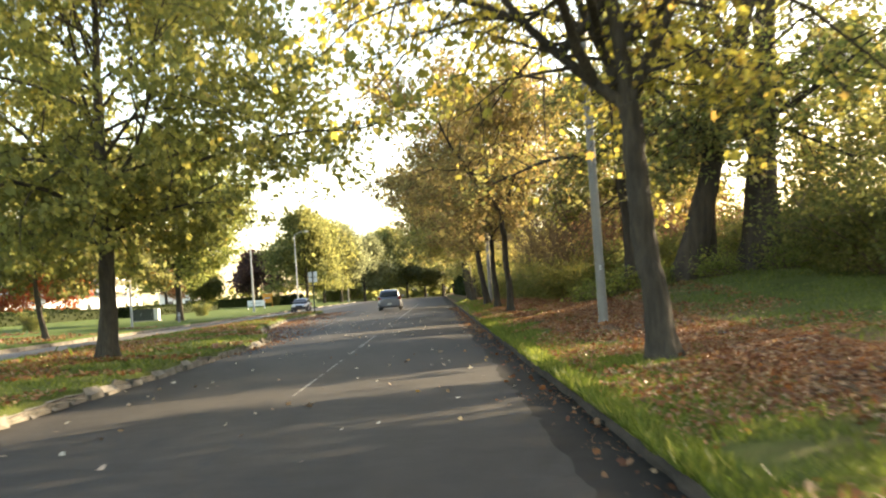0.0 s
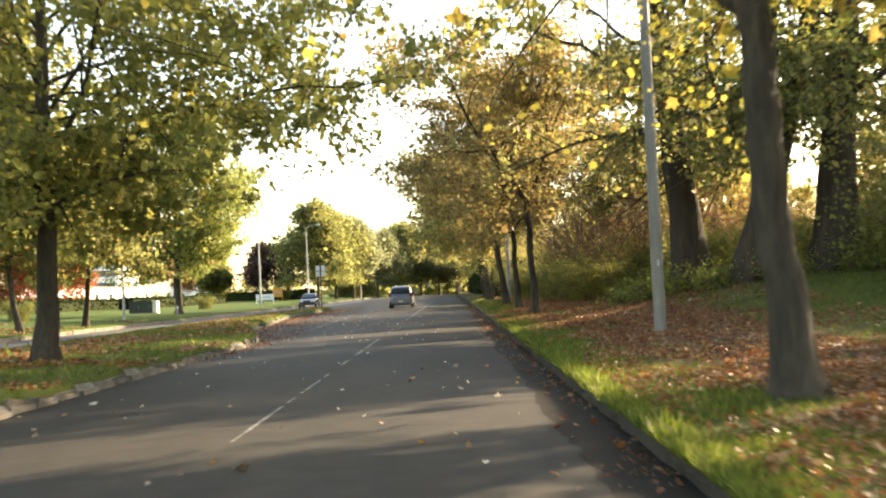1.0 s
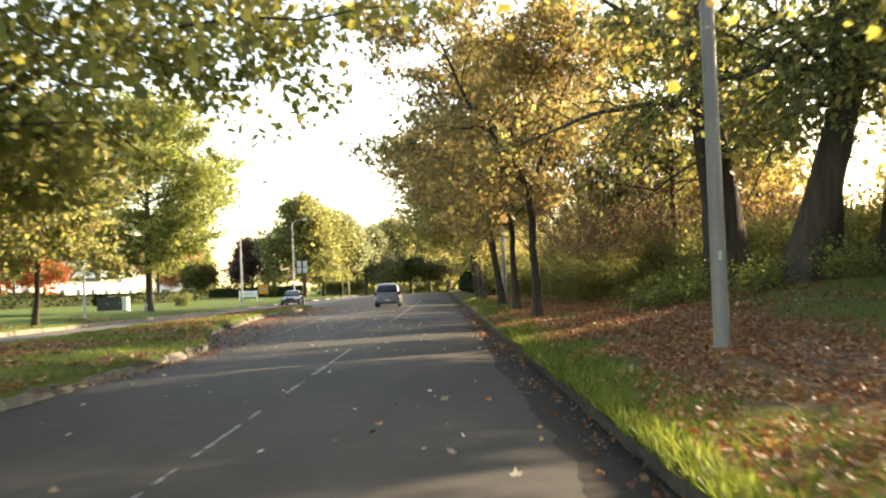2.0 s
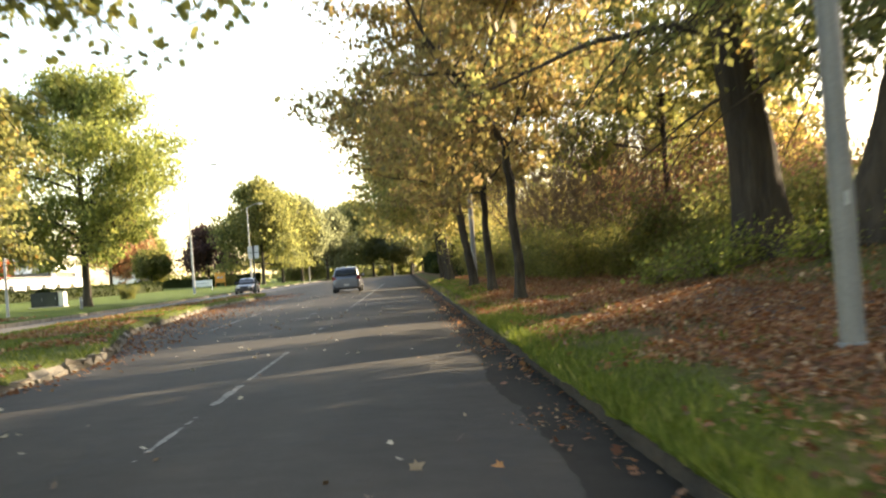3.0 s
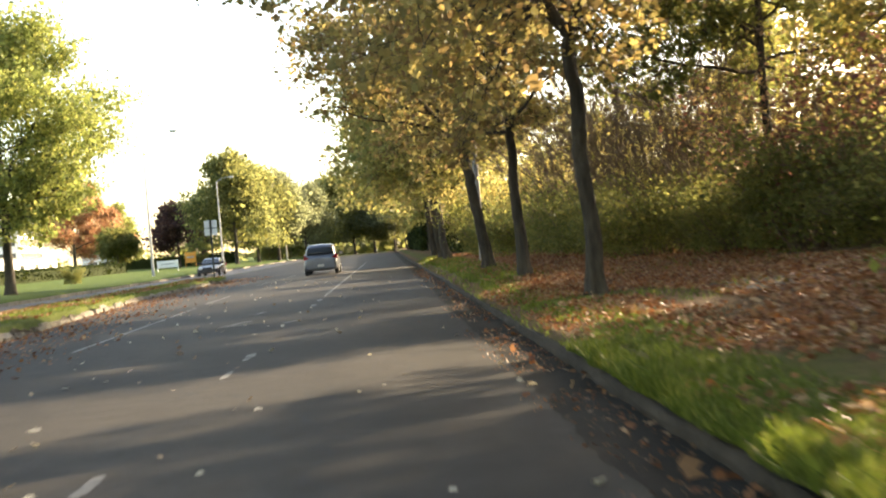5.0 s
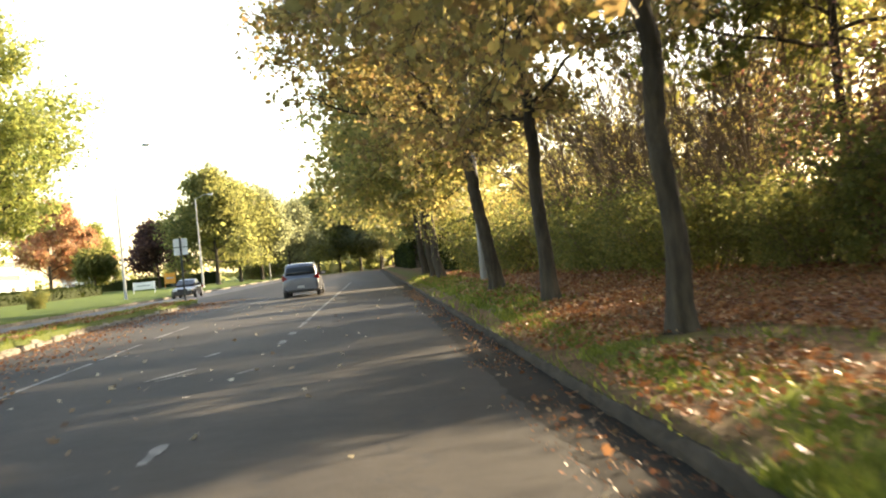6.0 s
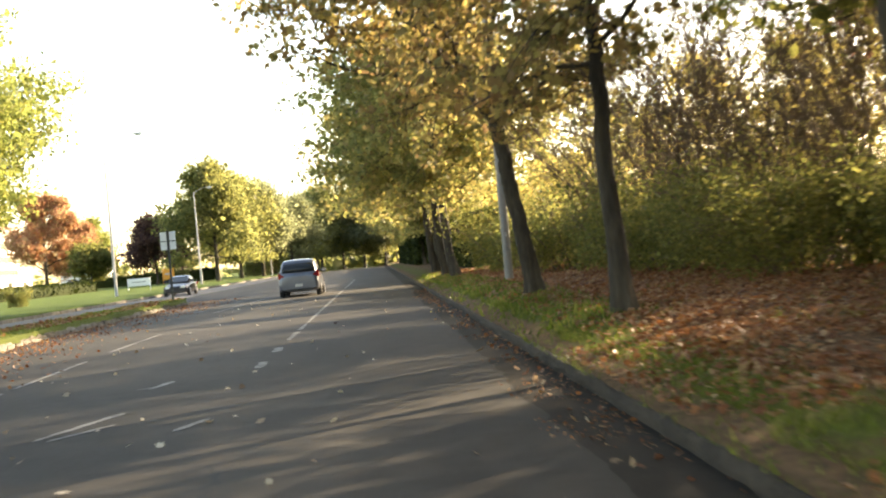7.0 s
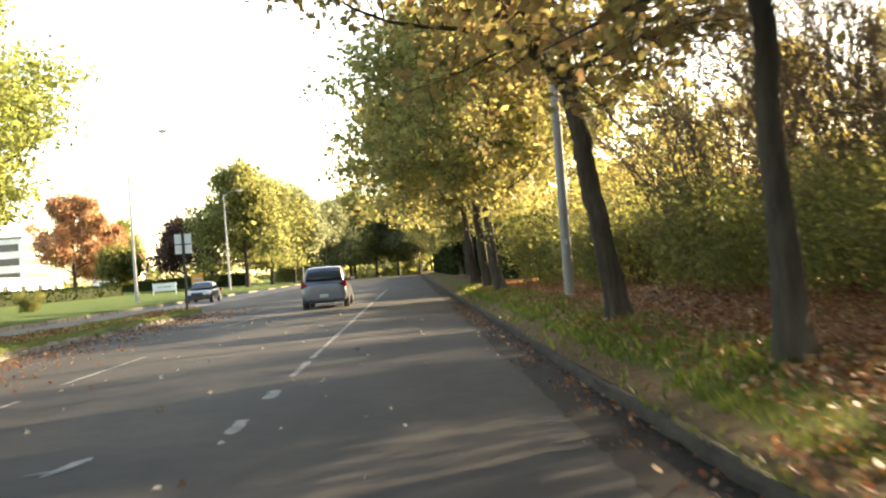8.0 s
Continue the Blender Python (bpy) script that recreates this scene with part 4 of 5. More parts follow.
hedge("hedge", "tall dark clipped hedge along the verge", 4.6, 6.2, 104, 150, 2.7, 101, size=0.3, per=22)
hedge("hedge", "tall dark clipped hedge along the verge", 3.6, 5.2, 152, 230, 2.9, 102, size=0.35, per=14)
hedge("hedge", "long low dark hedge edging the lawn", -40.5, -39.0, 96, 150, 1.0, 103, size=0.25, per=20)
hedge("hedge", "long low dark hedge edging the lawn", -35.5, -34.0, 136, 186, 1.1, 104, size=0.25, per=20)
hedge("hedge", "low dark hedge between garden trees", -50, -27, 236, 238, 1.7, 108, size=0.3, per=14)
hedge("hedge", "low dark hedge before the white building", -62, -60.0, 110, 200, 1.4, 105, size=0.35, per=10)
bush = shrub("lawn_shrub", "small rounded dark shrub on the lawn", "lawn shrubs", LEAF_SHRUB, on_land(-22, 252, 60, 1.2), 106, 3.4, 2.2, 0.16, 3600)
for x, y, s in ((-31.5, 228, 0.6), (-20.5, 275, 1.5), (-19, 300, 1.5), (-26.5, 84.5, 0.3), (-23.0, 121, 0.3)):
    copy_thing(bush, on_land(x, y, 50 * s, s))
tall_bush = shrub("shrub", "tall olive shrub beside the road where it bends away", "far shrubs", LEAF_FAR_ROW, on_land(-17.5, 335, 80), 109, 5.4, 3.6, 0.3, 3200)
for x, y, s in ((-16, 370, 1.1), (-12, 420, 1.25), (-6, 470, 1.4), (2, 505, 1.4)):
    copy_thing(tall_bush, on_land(x, y, 50 * s, s))


def far_woods(seed):
    """Woods along the skyline, too far off to count."""
    rng = np.random.default_rng(seed)
    runs = (((-420, 640), (420, 640), 12), ((-210, 180), (-300, 640), 9), ((70, -40), (60, 640), 7), ((-250, -60), (-200, 180), 8), ((-30, 300), (14, 296), 5))
    spots = []
    for (ax, ay), (bx, by), h in runs:
        n = int(math.hypot(bx - ax, by - ay) * 11)
        t = rng.uniform(0, 1, n)
        top = h * (0.6 + 0.4 * np.sin(t * 97) * np.sin(t * 41 + 1) + 0.15 * np.sin(t * 331))
        spots.append(np.stack([ax + (bx - ax) * t + rng.normal(0, 4, n), ay + (by - ay) * t + rng.normal(0, 4, n), rng.uniform(0, 1, n) ** 0.8 * top], -1))
    tagged(part("far_woods", leaves_mesh("far_woods", rng, np.concatenate(spots), 1.7, CLUMP), LEAF_AVENUE), "hazy olive woods along the skyline", "woods", kind="stuff")


far_woods(107)


# ---- poles, signs, cabinet ----
def lamp_pole(label, x, y, h, r, mat, arm=0.0):
    root = tagged(new("street_lamp" if arm else "utility_pole"), label, "street lamp" if arm else "pole", "street lamps" if arm else "poles")
    w = Wood()
    hs = np.linspace(-0.1, h, 8)
    w.tube(np.stack([hs * 0, hs * 0, hs], -1), r * (1 - (0.62 if arm else 0.35) * hs / h), 16)
    part("pole", w.mesh("pole"), mat, root)
    w = Wood()
    w.tube([(0, 0, -0.05), (0, 0, 0.05), (0, 0, 0.055)], (r * 1.3, r * 1.3, r * 1.02), 16)
    part("foot_collar", w.mesh("foot_collar"), mat, root)
    if arm:
        w = Wood()
        t = np.linspace(0, 1, 8)
        w.tube(np.stack([arm * t, 0 * t, h - 0.1 + 0.55 * np.sin(t * 1.57)], -1), np.linspace(r * 0.34, r * 0.2, 8), 8)
        part("arm", w.mesh("arm"), mat, root)
        bm = bmesh.new()
        bmesh.ops.create_uvsphere(bm, u_segments=14, v_segments=8, radius=0.5)
        bmesh.ops.transform(bm, matrix=Matrix.Translation((arm + 0.3, 0, h + 0.45)) @ Matrix.Diagonal((0.8, 0.36, 0.2, 1)), verts=bm.verts)
        head = part("lamp_head", bm_mesh("lamp_head", bm, True), GALV, root)
        bm = bmesh.new()
        bmesh.ops.create_uvsphere(bm, u_segments=12, v_segments=6, radius=0.3)
        bmesh.ops.transform(bm, matrix=Matrix.Translation((arm + 0.35, 0, h + 0.38)) @ Matrix.Diagonal((1.0, 0.5, 0.4, 1)), verts=bm.verts)
        part("lens", bm_mesh("lens", bm, True), CLEAR_LENS, head)
    else:
        bm = bmesh.new()
        box_bm(bm, -0.02, 0.02, -r - 0.012, -r + 0.02, 1.2, 1.32, 0.004)
        part("tag_plate", bm_mesh("tag_plate", bm), GALV, root)
    root.matrix_basis = on_land(x, y)
    return root


lamp_pole("smooth grey steel pole standing in fallen leaves", 3.83, 35.8, 10.5, 0.11, STEEL_POLE)
lamp_pole("smooth grey steel pole among the roadside maples", 3.38, 78.9, 10.5, 0.12, STEEL_POLE)
lamp_pole("tall pale street lamp on the lawn", -19.3, 82.0, 8.0, 0.08, CONCRETE_POLE)
lamp_pole("tall pale street lamp with a curved arm beside the lawn", -20.4, 136.5, 12.0, 0.13, CONCRETE_POLE, 2.4)
lamp_pole("tall pale street lamp with a curved arm before green trees", -21.6, 186.7, 11.2, 0.15, CONCRETE_POLE, 1.6)
lamp_pole("short pale pole by the far trees", -17.6, 236.0, 6.0, 0.14, CONCRETE_POLE)
lamp_pole("distant timber pole with a cross-arm lamp", -33.5, 240.0, 11.0, 0.13, DARK_METAL, 1.4)


def twin_sign(x, y):
    root = tagged(new("road_sign"), "pair of white sign backs on a dark post", "road sign")
    bm = bmesh.new()
    box_bm(bm, -0.045, 0.045, -0.045, 0.045, -0.2, 3.32, 0.01)
    part("post", bm_mesh("post", bm), DARK_METAL, root)
    for a, b in ((-0.36, -0.06), (0.06, 0.36)):
        bm = bmesh.new()
        box_bm(bm, a, b, 0.05, 0.062, 2.42, 3.26, 0.004)
        panel = part("sign_panel", bm_mesh("sign_panel", bm), WHITE, root)
        bm = bmesh.new()
        box_bm(bm, min(a, 0), max(b, 0), 0.03, 0.048, 2.8, 2.84, 0.002)
        part("bracket", bm_mesh("bracket", bm), DARK_METAL, panel)
    root.matrix_basis = on_land(x, y)


twin_sign(-9.85, 101.7)


def small_sign(x, y, label, mats, w, h, z, bars):
    root = tagged(new("road_sign"), label, "road sign")
    box("post", -0.04, 0.04, 0.0, 0.06, -0.2, z + h, GALV, root)
    panel = box("sign_panel", -w / 2, w / 2, -0.03, -0.012, z, z + h, mats[0], root)
    for zz, hh, ww in bars:
        box("legend_bar", -ww / 2, ww / 2, -0.038, -0.032, z + zz, z + zz + hh, mats[1], panel, "black legend bar", 0.002)
    root.matrix_basis = on_land(x, y)


small_sign(-16.7, 275, "white road sign with a dark mark by the far kerb", (WHITE, DARK_METAL), 1.3, 1.7, 2.5, ((0.25, 0.5, 0.7), (0.95, 0.2, 0.8)))


def board_sign(x, y, label, mat, w, h, z):
    root = tagged(new("sign_board"), label, "sign board")
    for s in (-1, 1):
        box("post", s * (w / 2 - 0.05) - 0.05, s * (w / 2 - 0.05) + 0.05, -0.04, 0.04, -0.3, z + h + 0.05, mat, root)
    panel = box("board", -w / 2 + 0.11, w / 2 - 0.11, -0.03, 0.03, z, z + h, mat, root)
    box("legend_bar", -w * 0.3, w * 0.3, -0.045, -0.035, z + h * 0.45, z + h * 0.6, GALV, panel, "grey legend bar", 0.002)
    root.matrix_basis = on_land(x, y, 0, 1)


board_sign(-25.2, 168, "low white sign board on two posts on the lawn", WHITE, 2.4, 0.8, 0.45)
board_sign(-30.5, 214, "orange sign panel beyond the lawn", ORANGE, 1.7, 1.6, 0.7)


def cabinet(x, y):
    root = tagged(new("utility_cabinet"), "dark green utility cabinet with a pale end on the lawn", "utility cabinet")
    box("body", -1.0, 0.75, -0.6, 0.6, 0.06, 1.0, GREEN_BOX, root, bevel=0.05)
    box("plinth", -1.1, 1.15, -0.7, 0.7, -0.3, 0.055, CONCRETE_POLE, root, "concrete plinth")
    box("end_panel", 0.754, 1.1, -0.55, 0.55, 0.06, 0.96, WHITE, root, "pale end panel", 0.03)
    for a in (-0.56, 0.3):
        d = box("door", a - 0.38, a + 0.38, -0.63, -0.604, 0.13, 0.92, GREEN_BOX, root)
        box("handle", a + 0.28, a + 0.32, -0.66, -0.632, 0.48, 0.62, GALV, d, "steel handle", 0.004)
    root.matrix_basis = on_land(x, y, 4)


cabinet(-23.6, 102.0)


def hydrant(x, y):
    root = tagged(new("bollard"), "small grey marker post on the lawn", "bollard")
    w = Wood()
    w.tube([(0, 0, -0.1), (0, 0, 0.6), (0, 0, 0.68), (0, 0, 0.72)], (0.09, 0.09, 0.07, 0.03), 12)
    part("post", w.mesh("post"), STEEL_POLE, root)
    w = Wood()
    w.tube([(0, 0, 0.47), (0, 0, 0.54)], (0.11, 0.11), 12)
    part("band", w.mesh("band"), GALV, root)
    root.matrix_basis = on_land(x, y)


hydrant(-18.6, 92.0)


# ---- buildings far off ----
def building(name, label, x0, x1, y0, y1, h, bays, pitched=False):
    """A white building whose long side faces the road (towards +x) and whose end faces the viewer."""
    root = tagged(new(name), label, "building", "buildings")
    cx, cy = (x0 + x1) / 2, (y0 + y1) / 2
    w, d = x1 - x0, y1 - y0
    bm = bmesh.new()
    box_bm(bm, -w / 2, w / 2, -d / 2, d / 2, -0.5, h)
    part("wall", bm_mesh("wall", bm), WHITE, root)
    bm = bmesh.new()
    box_bm(bm, -w / 2 - 0.3, w / 2 + 0.3, -d / 2 - 0.3, d / 2 + 0.3, h + 0.004, h + 0.35)
    if pitched:
        for v in bm.verts:
            if v.co.z > h + 0.2:
                v.co.x *= 0.06
                v.co.z += 2.6
    part("roof", bm_mesh("roof", bm), ROOF, root)
    for i in range(bays):
        y = -d / 2 + d * (i + 0.5) / bays
        win = box("window", w / 2 + 0.002, w / 2 + 0.05, y - 1.3, y + 1.3, 1.0, 2.5, DARK_METAL, root, "dark window frame")
        for s in (-0.65, 0.65):
            box("pane", w / 2 + 0.052, w / 2 + 0.06, y + s - 0.55, y + s + 0.55, 1.1, 2.4, HOUSE_GLASS, win, "glass pane", 0.0)
    for i in range(2):
        x = -w / 4 + w / 2 * i
        win = box("window", x - 1.2, x + 1.2, -d / 2 - 0.05, -d / 2 - 0.002, 1.0, 2.5, DARK_METAL, root, "dark window frame")
        box("pane", x - 1.1, x + 1.1, -d / 2 - 0.06, -d / 2 - 0.052, 1.1, 2.4, HOUSE_GLASS, win, "glass pane", 0.0)
    root.matrix_basis = on_land(cx, cy)


building("warehouse", "long low white commercial building behind red maples", -98, -74, 120, 294, 3.7, 18)


def office_block(label, x0, x1, y0, y1, storeys):
    """A white block with one band of windows to each storey."""
    root = tagged(new("office_block"), label, "building", "buildings")
    w, d, h = x1 - x0, y1 - y0, storeys * 3.1 + 0.6
    box("wall", -w / 2, w / 2, -d / 2, d / 2, -0.5, h, WHITE, root)
    box("roof", -w / 2 - 0.25, w / 2 + 0.25, -d / 2 - 0.25, d / 2 + 0.25, h + 0.004, h + 0.4, ROOF, root)
    for k in range(storeys):
        z = 1.0 + 3.1 * k
        win = box("window", -w / 2 + 0.8, w / 2 - 0.8, -d / 2 - 0.06, -d / 2 - 0.002, z, z + 1.5, DARK_METAL, root, "dark window band")
        n = int(w / 2.4)
        step = (w - 2.0) / n
        for i in range(n):
            a = -w / 2 + 1.0 + i * step
            box("pane", a + 0.08, a + step - 0.08, -d / 2 - 0.07, -d / 2 - 0.062, z + 0.1, z + 1.4, HOUSE_GLASS, win, "glass pane", 0.0)
        win = box("window", w / 2 + 0.002, w / 2 + 0.06, -d / 2 + 0.8, d / 2 - 0.8, z, z + 1.5, DARK_METAL, root, "dark window band")
        n = int(d / 2.4)
        step = (d - 2.0) / n
        for i in range(n):
            a = -d / 2 + 1.0 + i * step
            box("pane", w / 2 + 0.062, w / 2 + 0.07, a + 0.08, a + step - 0.08, z + 0.1, z + 1.4, HOUSE_GLASS, win, "glass pane", 0.0)
    root.matrix_basis = on_land((x0 + x1) / 2, (y0 + y1) / 2)


office_block("white office block with dark window bands behind the rust tree", -112, -84, 300, 318, 4)
building("house", "white house with a pitched grey roof in the distance", -84, -72, 352, 366, 5.0, 3, True)


# ---- cars ----
def wheel(parent, x, y, r, side):
    """A wheel whose outer face looks along side (+1: to larger x)."""
    w = Wood()
    t = 0.1
    prof = [(-t, r * 0.66), (-t, r * 0.93), (-t * 0.7, r), (t * 0.7, r), (t, r * 0.93), (t, r * 0.66)]
    w.tube([(side * a, 0, 0) for a, _ in prof], [b for _, b in prof], 24)
    tyre = part("wheel", w.mesh("wheel"), RUBBER, parent, "black tyre")
    tyre.matrix_basis = pose(x, y, r)
    bm = bmesh.new()
    bmesh.ops.create_cone(bm, cap_ends=True, segments=24, radius1=r * 0.68, radius2=r * 0.64, depth=0.05)
    bmesh.ops.transform(bm, matrix=Matrix.Translation((side * (t - 0.012), 0, 0)) @ Matrix.Rotation(side * math.pi / 2, 4, "Y"), verts=bm.verts)
    part("rim", bm_mesh("rim", bm), RIM, tyre, "silver rim")
    for i in range(7):
        bm = bmesh.new()
        box_bm(bm, side * (t + 0.012), side * (t + 0.02), -0.022, 0.022, r * 0.15, r * 0.56, 0.0)
        bmesh.ops.transform(bm, matrix=Matrix.Rotation(i * 2 * math.pi / 7, 4, "X"), verts=bm.verts)
        part("spoke", bm_mesh("spoke", bm), RIM, tyre)


def loft(rows):
    """A closed hull through rings (y, half-width points as (x, z) from the bottom middle outward and up to the top middle)."""
    bm = bmesh.new()
    rings = []
    for y, half in rows:
        pts = [(x, z) for x, z in half] + [(-x, z) for x, z in reversed(half) if x > 1e-6]
        rings.append([bm.verts.new((x, y, z)) for x, z in pts])
    for a, b in zip(rings, rings[1:]):
        for i in range(len(a)):
            k = (i + 1) % len(a)
            bm.faces.new((a[i], a[k], b[k], b[i]))
    bm.faces.new(rings[0])
    bm.faces.new(list(reversed(rings[-1])))
    bmesh.ops.recalc_face_normals(bm, faces=bm.faces)
    return bm


def body_ring(y, w, z0, z1, belt, shoulder):
    """Lower body ring: sill, bulging flank, shoulder, flat top."""
    return (y, [(0, z0), (w * 0.86, z0), (w * 0.96, z0 + 0.08), (w, z0 + (belt - z0) * 0.55), (w * 0.985, belt), (w * shoulder, z1), (0, z1 + 0.015)])


def cabin_ring(y, wb, wt, zb, zt):
    return (y, [(0, zb), (wb, zb), (wb * 0.5 + wt * 0.5, zb * 0.4 + zt * 0.6), (wt, zt - 0.05), (wt * 0.86, zt), (0, zt + 0.02)])


def car(name, label, at, paint, hatch, length, width, height, group="cars"):
    root = tagged(new(name), label, "car", group)
    w = width / 2
    if hatch:
        rows = [body_ring(-0.06, w * 0.72, 0.34, 0.86, 0.62, 0.9), body_ring(-0.05, w * 0.9, 0.3, 0.92, 0.66, 0.9), body_ring(0.04, w * 1.0, 0.24, 0.98, 0.72, 0.92), body_ring(0.35, w * 1.03, 0.2, 1.03, 0.8, 0.93), body_ring(1.6, w * 1.03, 0.2, 1.02, 0.82, 0.93), body_ring(3.0, w * 1.03, 0.2, 1.0, 0.82, 0.92),
                body_ring(3.5, w, 0.2, 0.94, 0.78, 0.88), body_ring(length - 0.3, w * 0.94, 0.22, 0.78, 0.64, 0.84), body_ring(length - 0.02, w * 0.8, 0.28, 0.64, 0.52, 0.8), body_ring(length, w * 0.6, 0.32, 0.6, 0.5, 0.8)]
        roof = [cabin_ring(0.02, w * 0.9, w * 0.82, 0.88, 0.98), cabin_ring(0.06, w * 0.93, w * 0.82, 0.9, 1.04), cabin_ring(0.34, w * 0.95, w * 0.77, 0.92, height - 0.03), cabin_ring(0.5, w * 0.95, w * 0.77, 0.93, height + 0.02), cabin_ring(1.2, w * 0.95, w * 0.8, 0.94, height + 0.04), cabin_ring(1.9, w * 0.95, w * 0.8, 0.94, height + 0.01), cabin_ring(2.45, w * 0.93, w * 0.76, 0.93, height - 0.12), cabin_ring(3.35, w * 0.9, w * 0.8, 0.88, 0.97), cabin_ring(3.4, w * 0.8, w * 0.7, 0.86, 0.92)]
    else:
        rows = [body_ring(0.0, w * 0.82, 0.32, 0.82, 0.66, 0.9), body_ring(0.1, w * 0.94, 0.24, 0.95, 0.72, 0.9), body_ring(0.9, w, 0.2, 0.97, 0.78, 0.92), body_ring(2.4, w, 0.2, 0.94, 0.78, 0.93), body_ring(3.2, w, 0.2, 0.9, 0.76, 0.9),
                body_ring(length - 0.3, w * 0.92, 0.22, 0.76, 0.62, 0.86), body_ring(length, w * 0.76, 0.3, 0.62, 0.5, 0.82)]
        roof = [cabin_ring(0.75, w * 0.88, w * 0.8, 0.9, 0.98), cabin_ring(1.35, w * 0.9, w * 0.72, 0.93, height - 0.06), cabin_ring(1.7, w * 0.9, w * 0.74, 0.92, height), cabin_ring(2.3, w * 0.9, w * 0.73, 0.9, height - 0.03), cabin_ring(3.2, w * 0.88, w * 0.8, 0.86, 0.95)]
    def shell(pname, rings):
        """A hull through the rings, its corners rounded over."""
        bm = loft(rings)
        ob = part(pname, bm_mesh(pname, bm, True), paint, root)
        mod = ob.modifiers.new("round", "SUBSURF")
        mod.levels = mod.render_levels = 2
        return ob

    shell("body", rows)
    shell("cabin", roof)
    # glass, set 6 mm proud of the cabin
    yb, zb = roof[0][0], 1.0
    yr, zr = roof[1][0], height - 0.1
    bw, tw = w * 0.78, w * 0.63

    def pane(pname, quad, lab=""):
        bm = bmesh.new()
        f = bm.faces.new([bm.verts.new(c) for c in quad])
        bm.normal_update()
        r = bmesh.ops.extrude_face_region(bm, geom=[f])
        for g in r["geom"]:
            if isinstance(g, bmesh.types.BMVert):
                g.co += f.normal * 0.012
        bmesh.ops.recalc_face_normals(bm, faces=bm.faces)
        return part(pname, bm_mesh(pname, bm), CAR_GLASS, root, lab)

    if hatch:
        bm = bmesh.new()
        grid = []
        for v in (0.0, 0.5, 1.0):
            z, y, half = 1.03 + (height - 0.14 - 1.03) * v, 0.035 + 0.235 * v, w * (0.83 - 0.1 * v)
            grid.append([bm.verts.new((half * u * (1 - 0.04 * (v != 0.5)), y - 0.05 + 0.075 * u * u, z + 0.03 * (1 - u * u) * v)) for u in (-1, -0.9, -0.5, 0, 0.5, 0.9, 1)])
        for a, b in zip(grid, grid[1:]):
            for k in range(6):
                bm.faces.new((a[k], a[k + 1], b[k + 1], b[k]))
        r = bmesh.ops.extrude_face_region(bm, geom=bm.faces[:])
        bmesh.ops.translate(bm, vec=(0, 0.03, 0), verts=[g for g in r["geom"] if isinstance(g, bmesh.types.BMVert)])
        bmesh.ops.recalc_face_normals(bm, faces=bm.faces)
        part("rear_window", bm_mesh("rear_window", bm, True), CAR_GLASS, root, "dark tinted glass")
    else:
        z0, z1 = roof[0][1][-1][1], roof[1][1][-1][1]
        rake = (yr - yb) / (z1 - z0)
        yl, yu = yb - 0.03, yb + rake * (zr - z0) - 0.035
        pane("rear_window", [(-bw, yl, z0 + 0.015), (bw, yl, z0 + 0.015), (tw, yu, zr), (-tw, yu, zr)], "dark tinted glass")
    fore = -2 if hatch else -1
    yf, yt = roof[fore][0], roof[fore - 1][0]
    zt = roof[fore - 1][1][3][1]
    pane("windscreen", [(bw, yf + 0.03, 0.99), (-bw, yf + 0.03, 0.99), (-tw, yt + 0.09, zt), (tw, yt + 0.09, zt)], "dark tinted glass")
    for s in (-1, 1):
        cuts = ((0.55, 0.72, 1.45), (1.5, 1.5, 2.25)) if hatch else ((1.1, 1.5, 1.95), (2.0, 2.0, 2.5))
        for k, (a, b, c) in enumerate(cuts):
            last = k == len(cuts) - 1
            e = (yf - 0.25) if last else c
            xo, xi = w * 0.925, w * 0.815
            q = [(s * xo, a, 0.99), (s * xo, e, 0.98), (s * xi, c + (0.1 if last else 0), height - 0.15), (s * xi, b, height - 0.14)]
            pane("side_window", q if s > 0 else list(reversed(q)), "dark tinted glass")
        for a in (1.47, 2.55) if hatch else (1.97, 3.0):
            box("door_seam", s * w * 0.985 if s > 0 else -w * 0.985 - 0.016, s * w * 0.985 + 0.016 if s > 0 else -w * 0.985, a, a + 0.012, 0.36, 0.9, TRIM, root, "", 0.0)
        for a in (1.7, 2.75) if hatch else (2.1, 3.0):
            box("door_handle", min(s * w * 0.99, s * (w * 0.99 + 0.03)), max(s * w * 0.99, s * (w * 0.99 + 0.03)), a - 0.35, a - 0.17, 0.82, 0.85, paint, root, "", 0.006)
        mirror_y = yf - 0.35
        bm = bmesh.new()
        box_bm(bm, min(s * (w * 0.93), s * (w + 0.2)), max(s * (w * 0.93), s * (w + 0.2)), mirror_y - 0.06, mirror_y + 0.08, 0.96, 1.13, 0.04)
        mir = part("mirror", bm_mesh("mirror", bm, True), paint, root)
        box("mirror_glass", min(s * (w + 0.02), s * (w + 0.17)), max(s * (w + 0.02), s * (w + 0.17)), mirror_y - 0.068, mirror_y - 0.062, 0.99, 1.1, RIM, mir, "mirror glass", 0.0)
        for y in (0.78, length - 0.85):
            w2 = Wood()
            w2.tube([(s * (w - 0.16), y, 0.31), (s * (w - 0.0), y, 0.31), (s * (w + 0.004), y, 0.31)], (0.37, 0.37, 0.36), 24)
            part("wheel_arch", w2.mesh("wheel_arch"), TRIM, root, "black wheel arch")
            wheel(root, s * (w - 0.075), y, 0.3, s)
        # lamps: a rear face and a part that wraps round the flank
        zt, zb = (1.04, 0.78) if hatch else (0.9, 0.7)
        bm = bmesh.new()
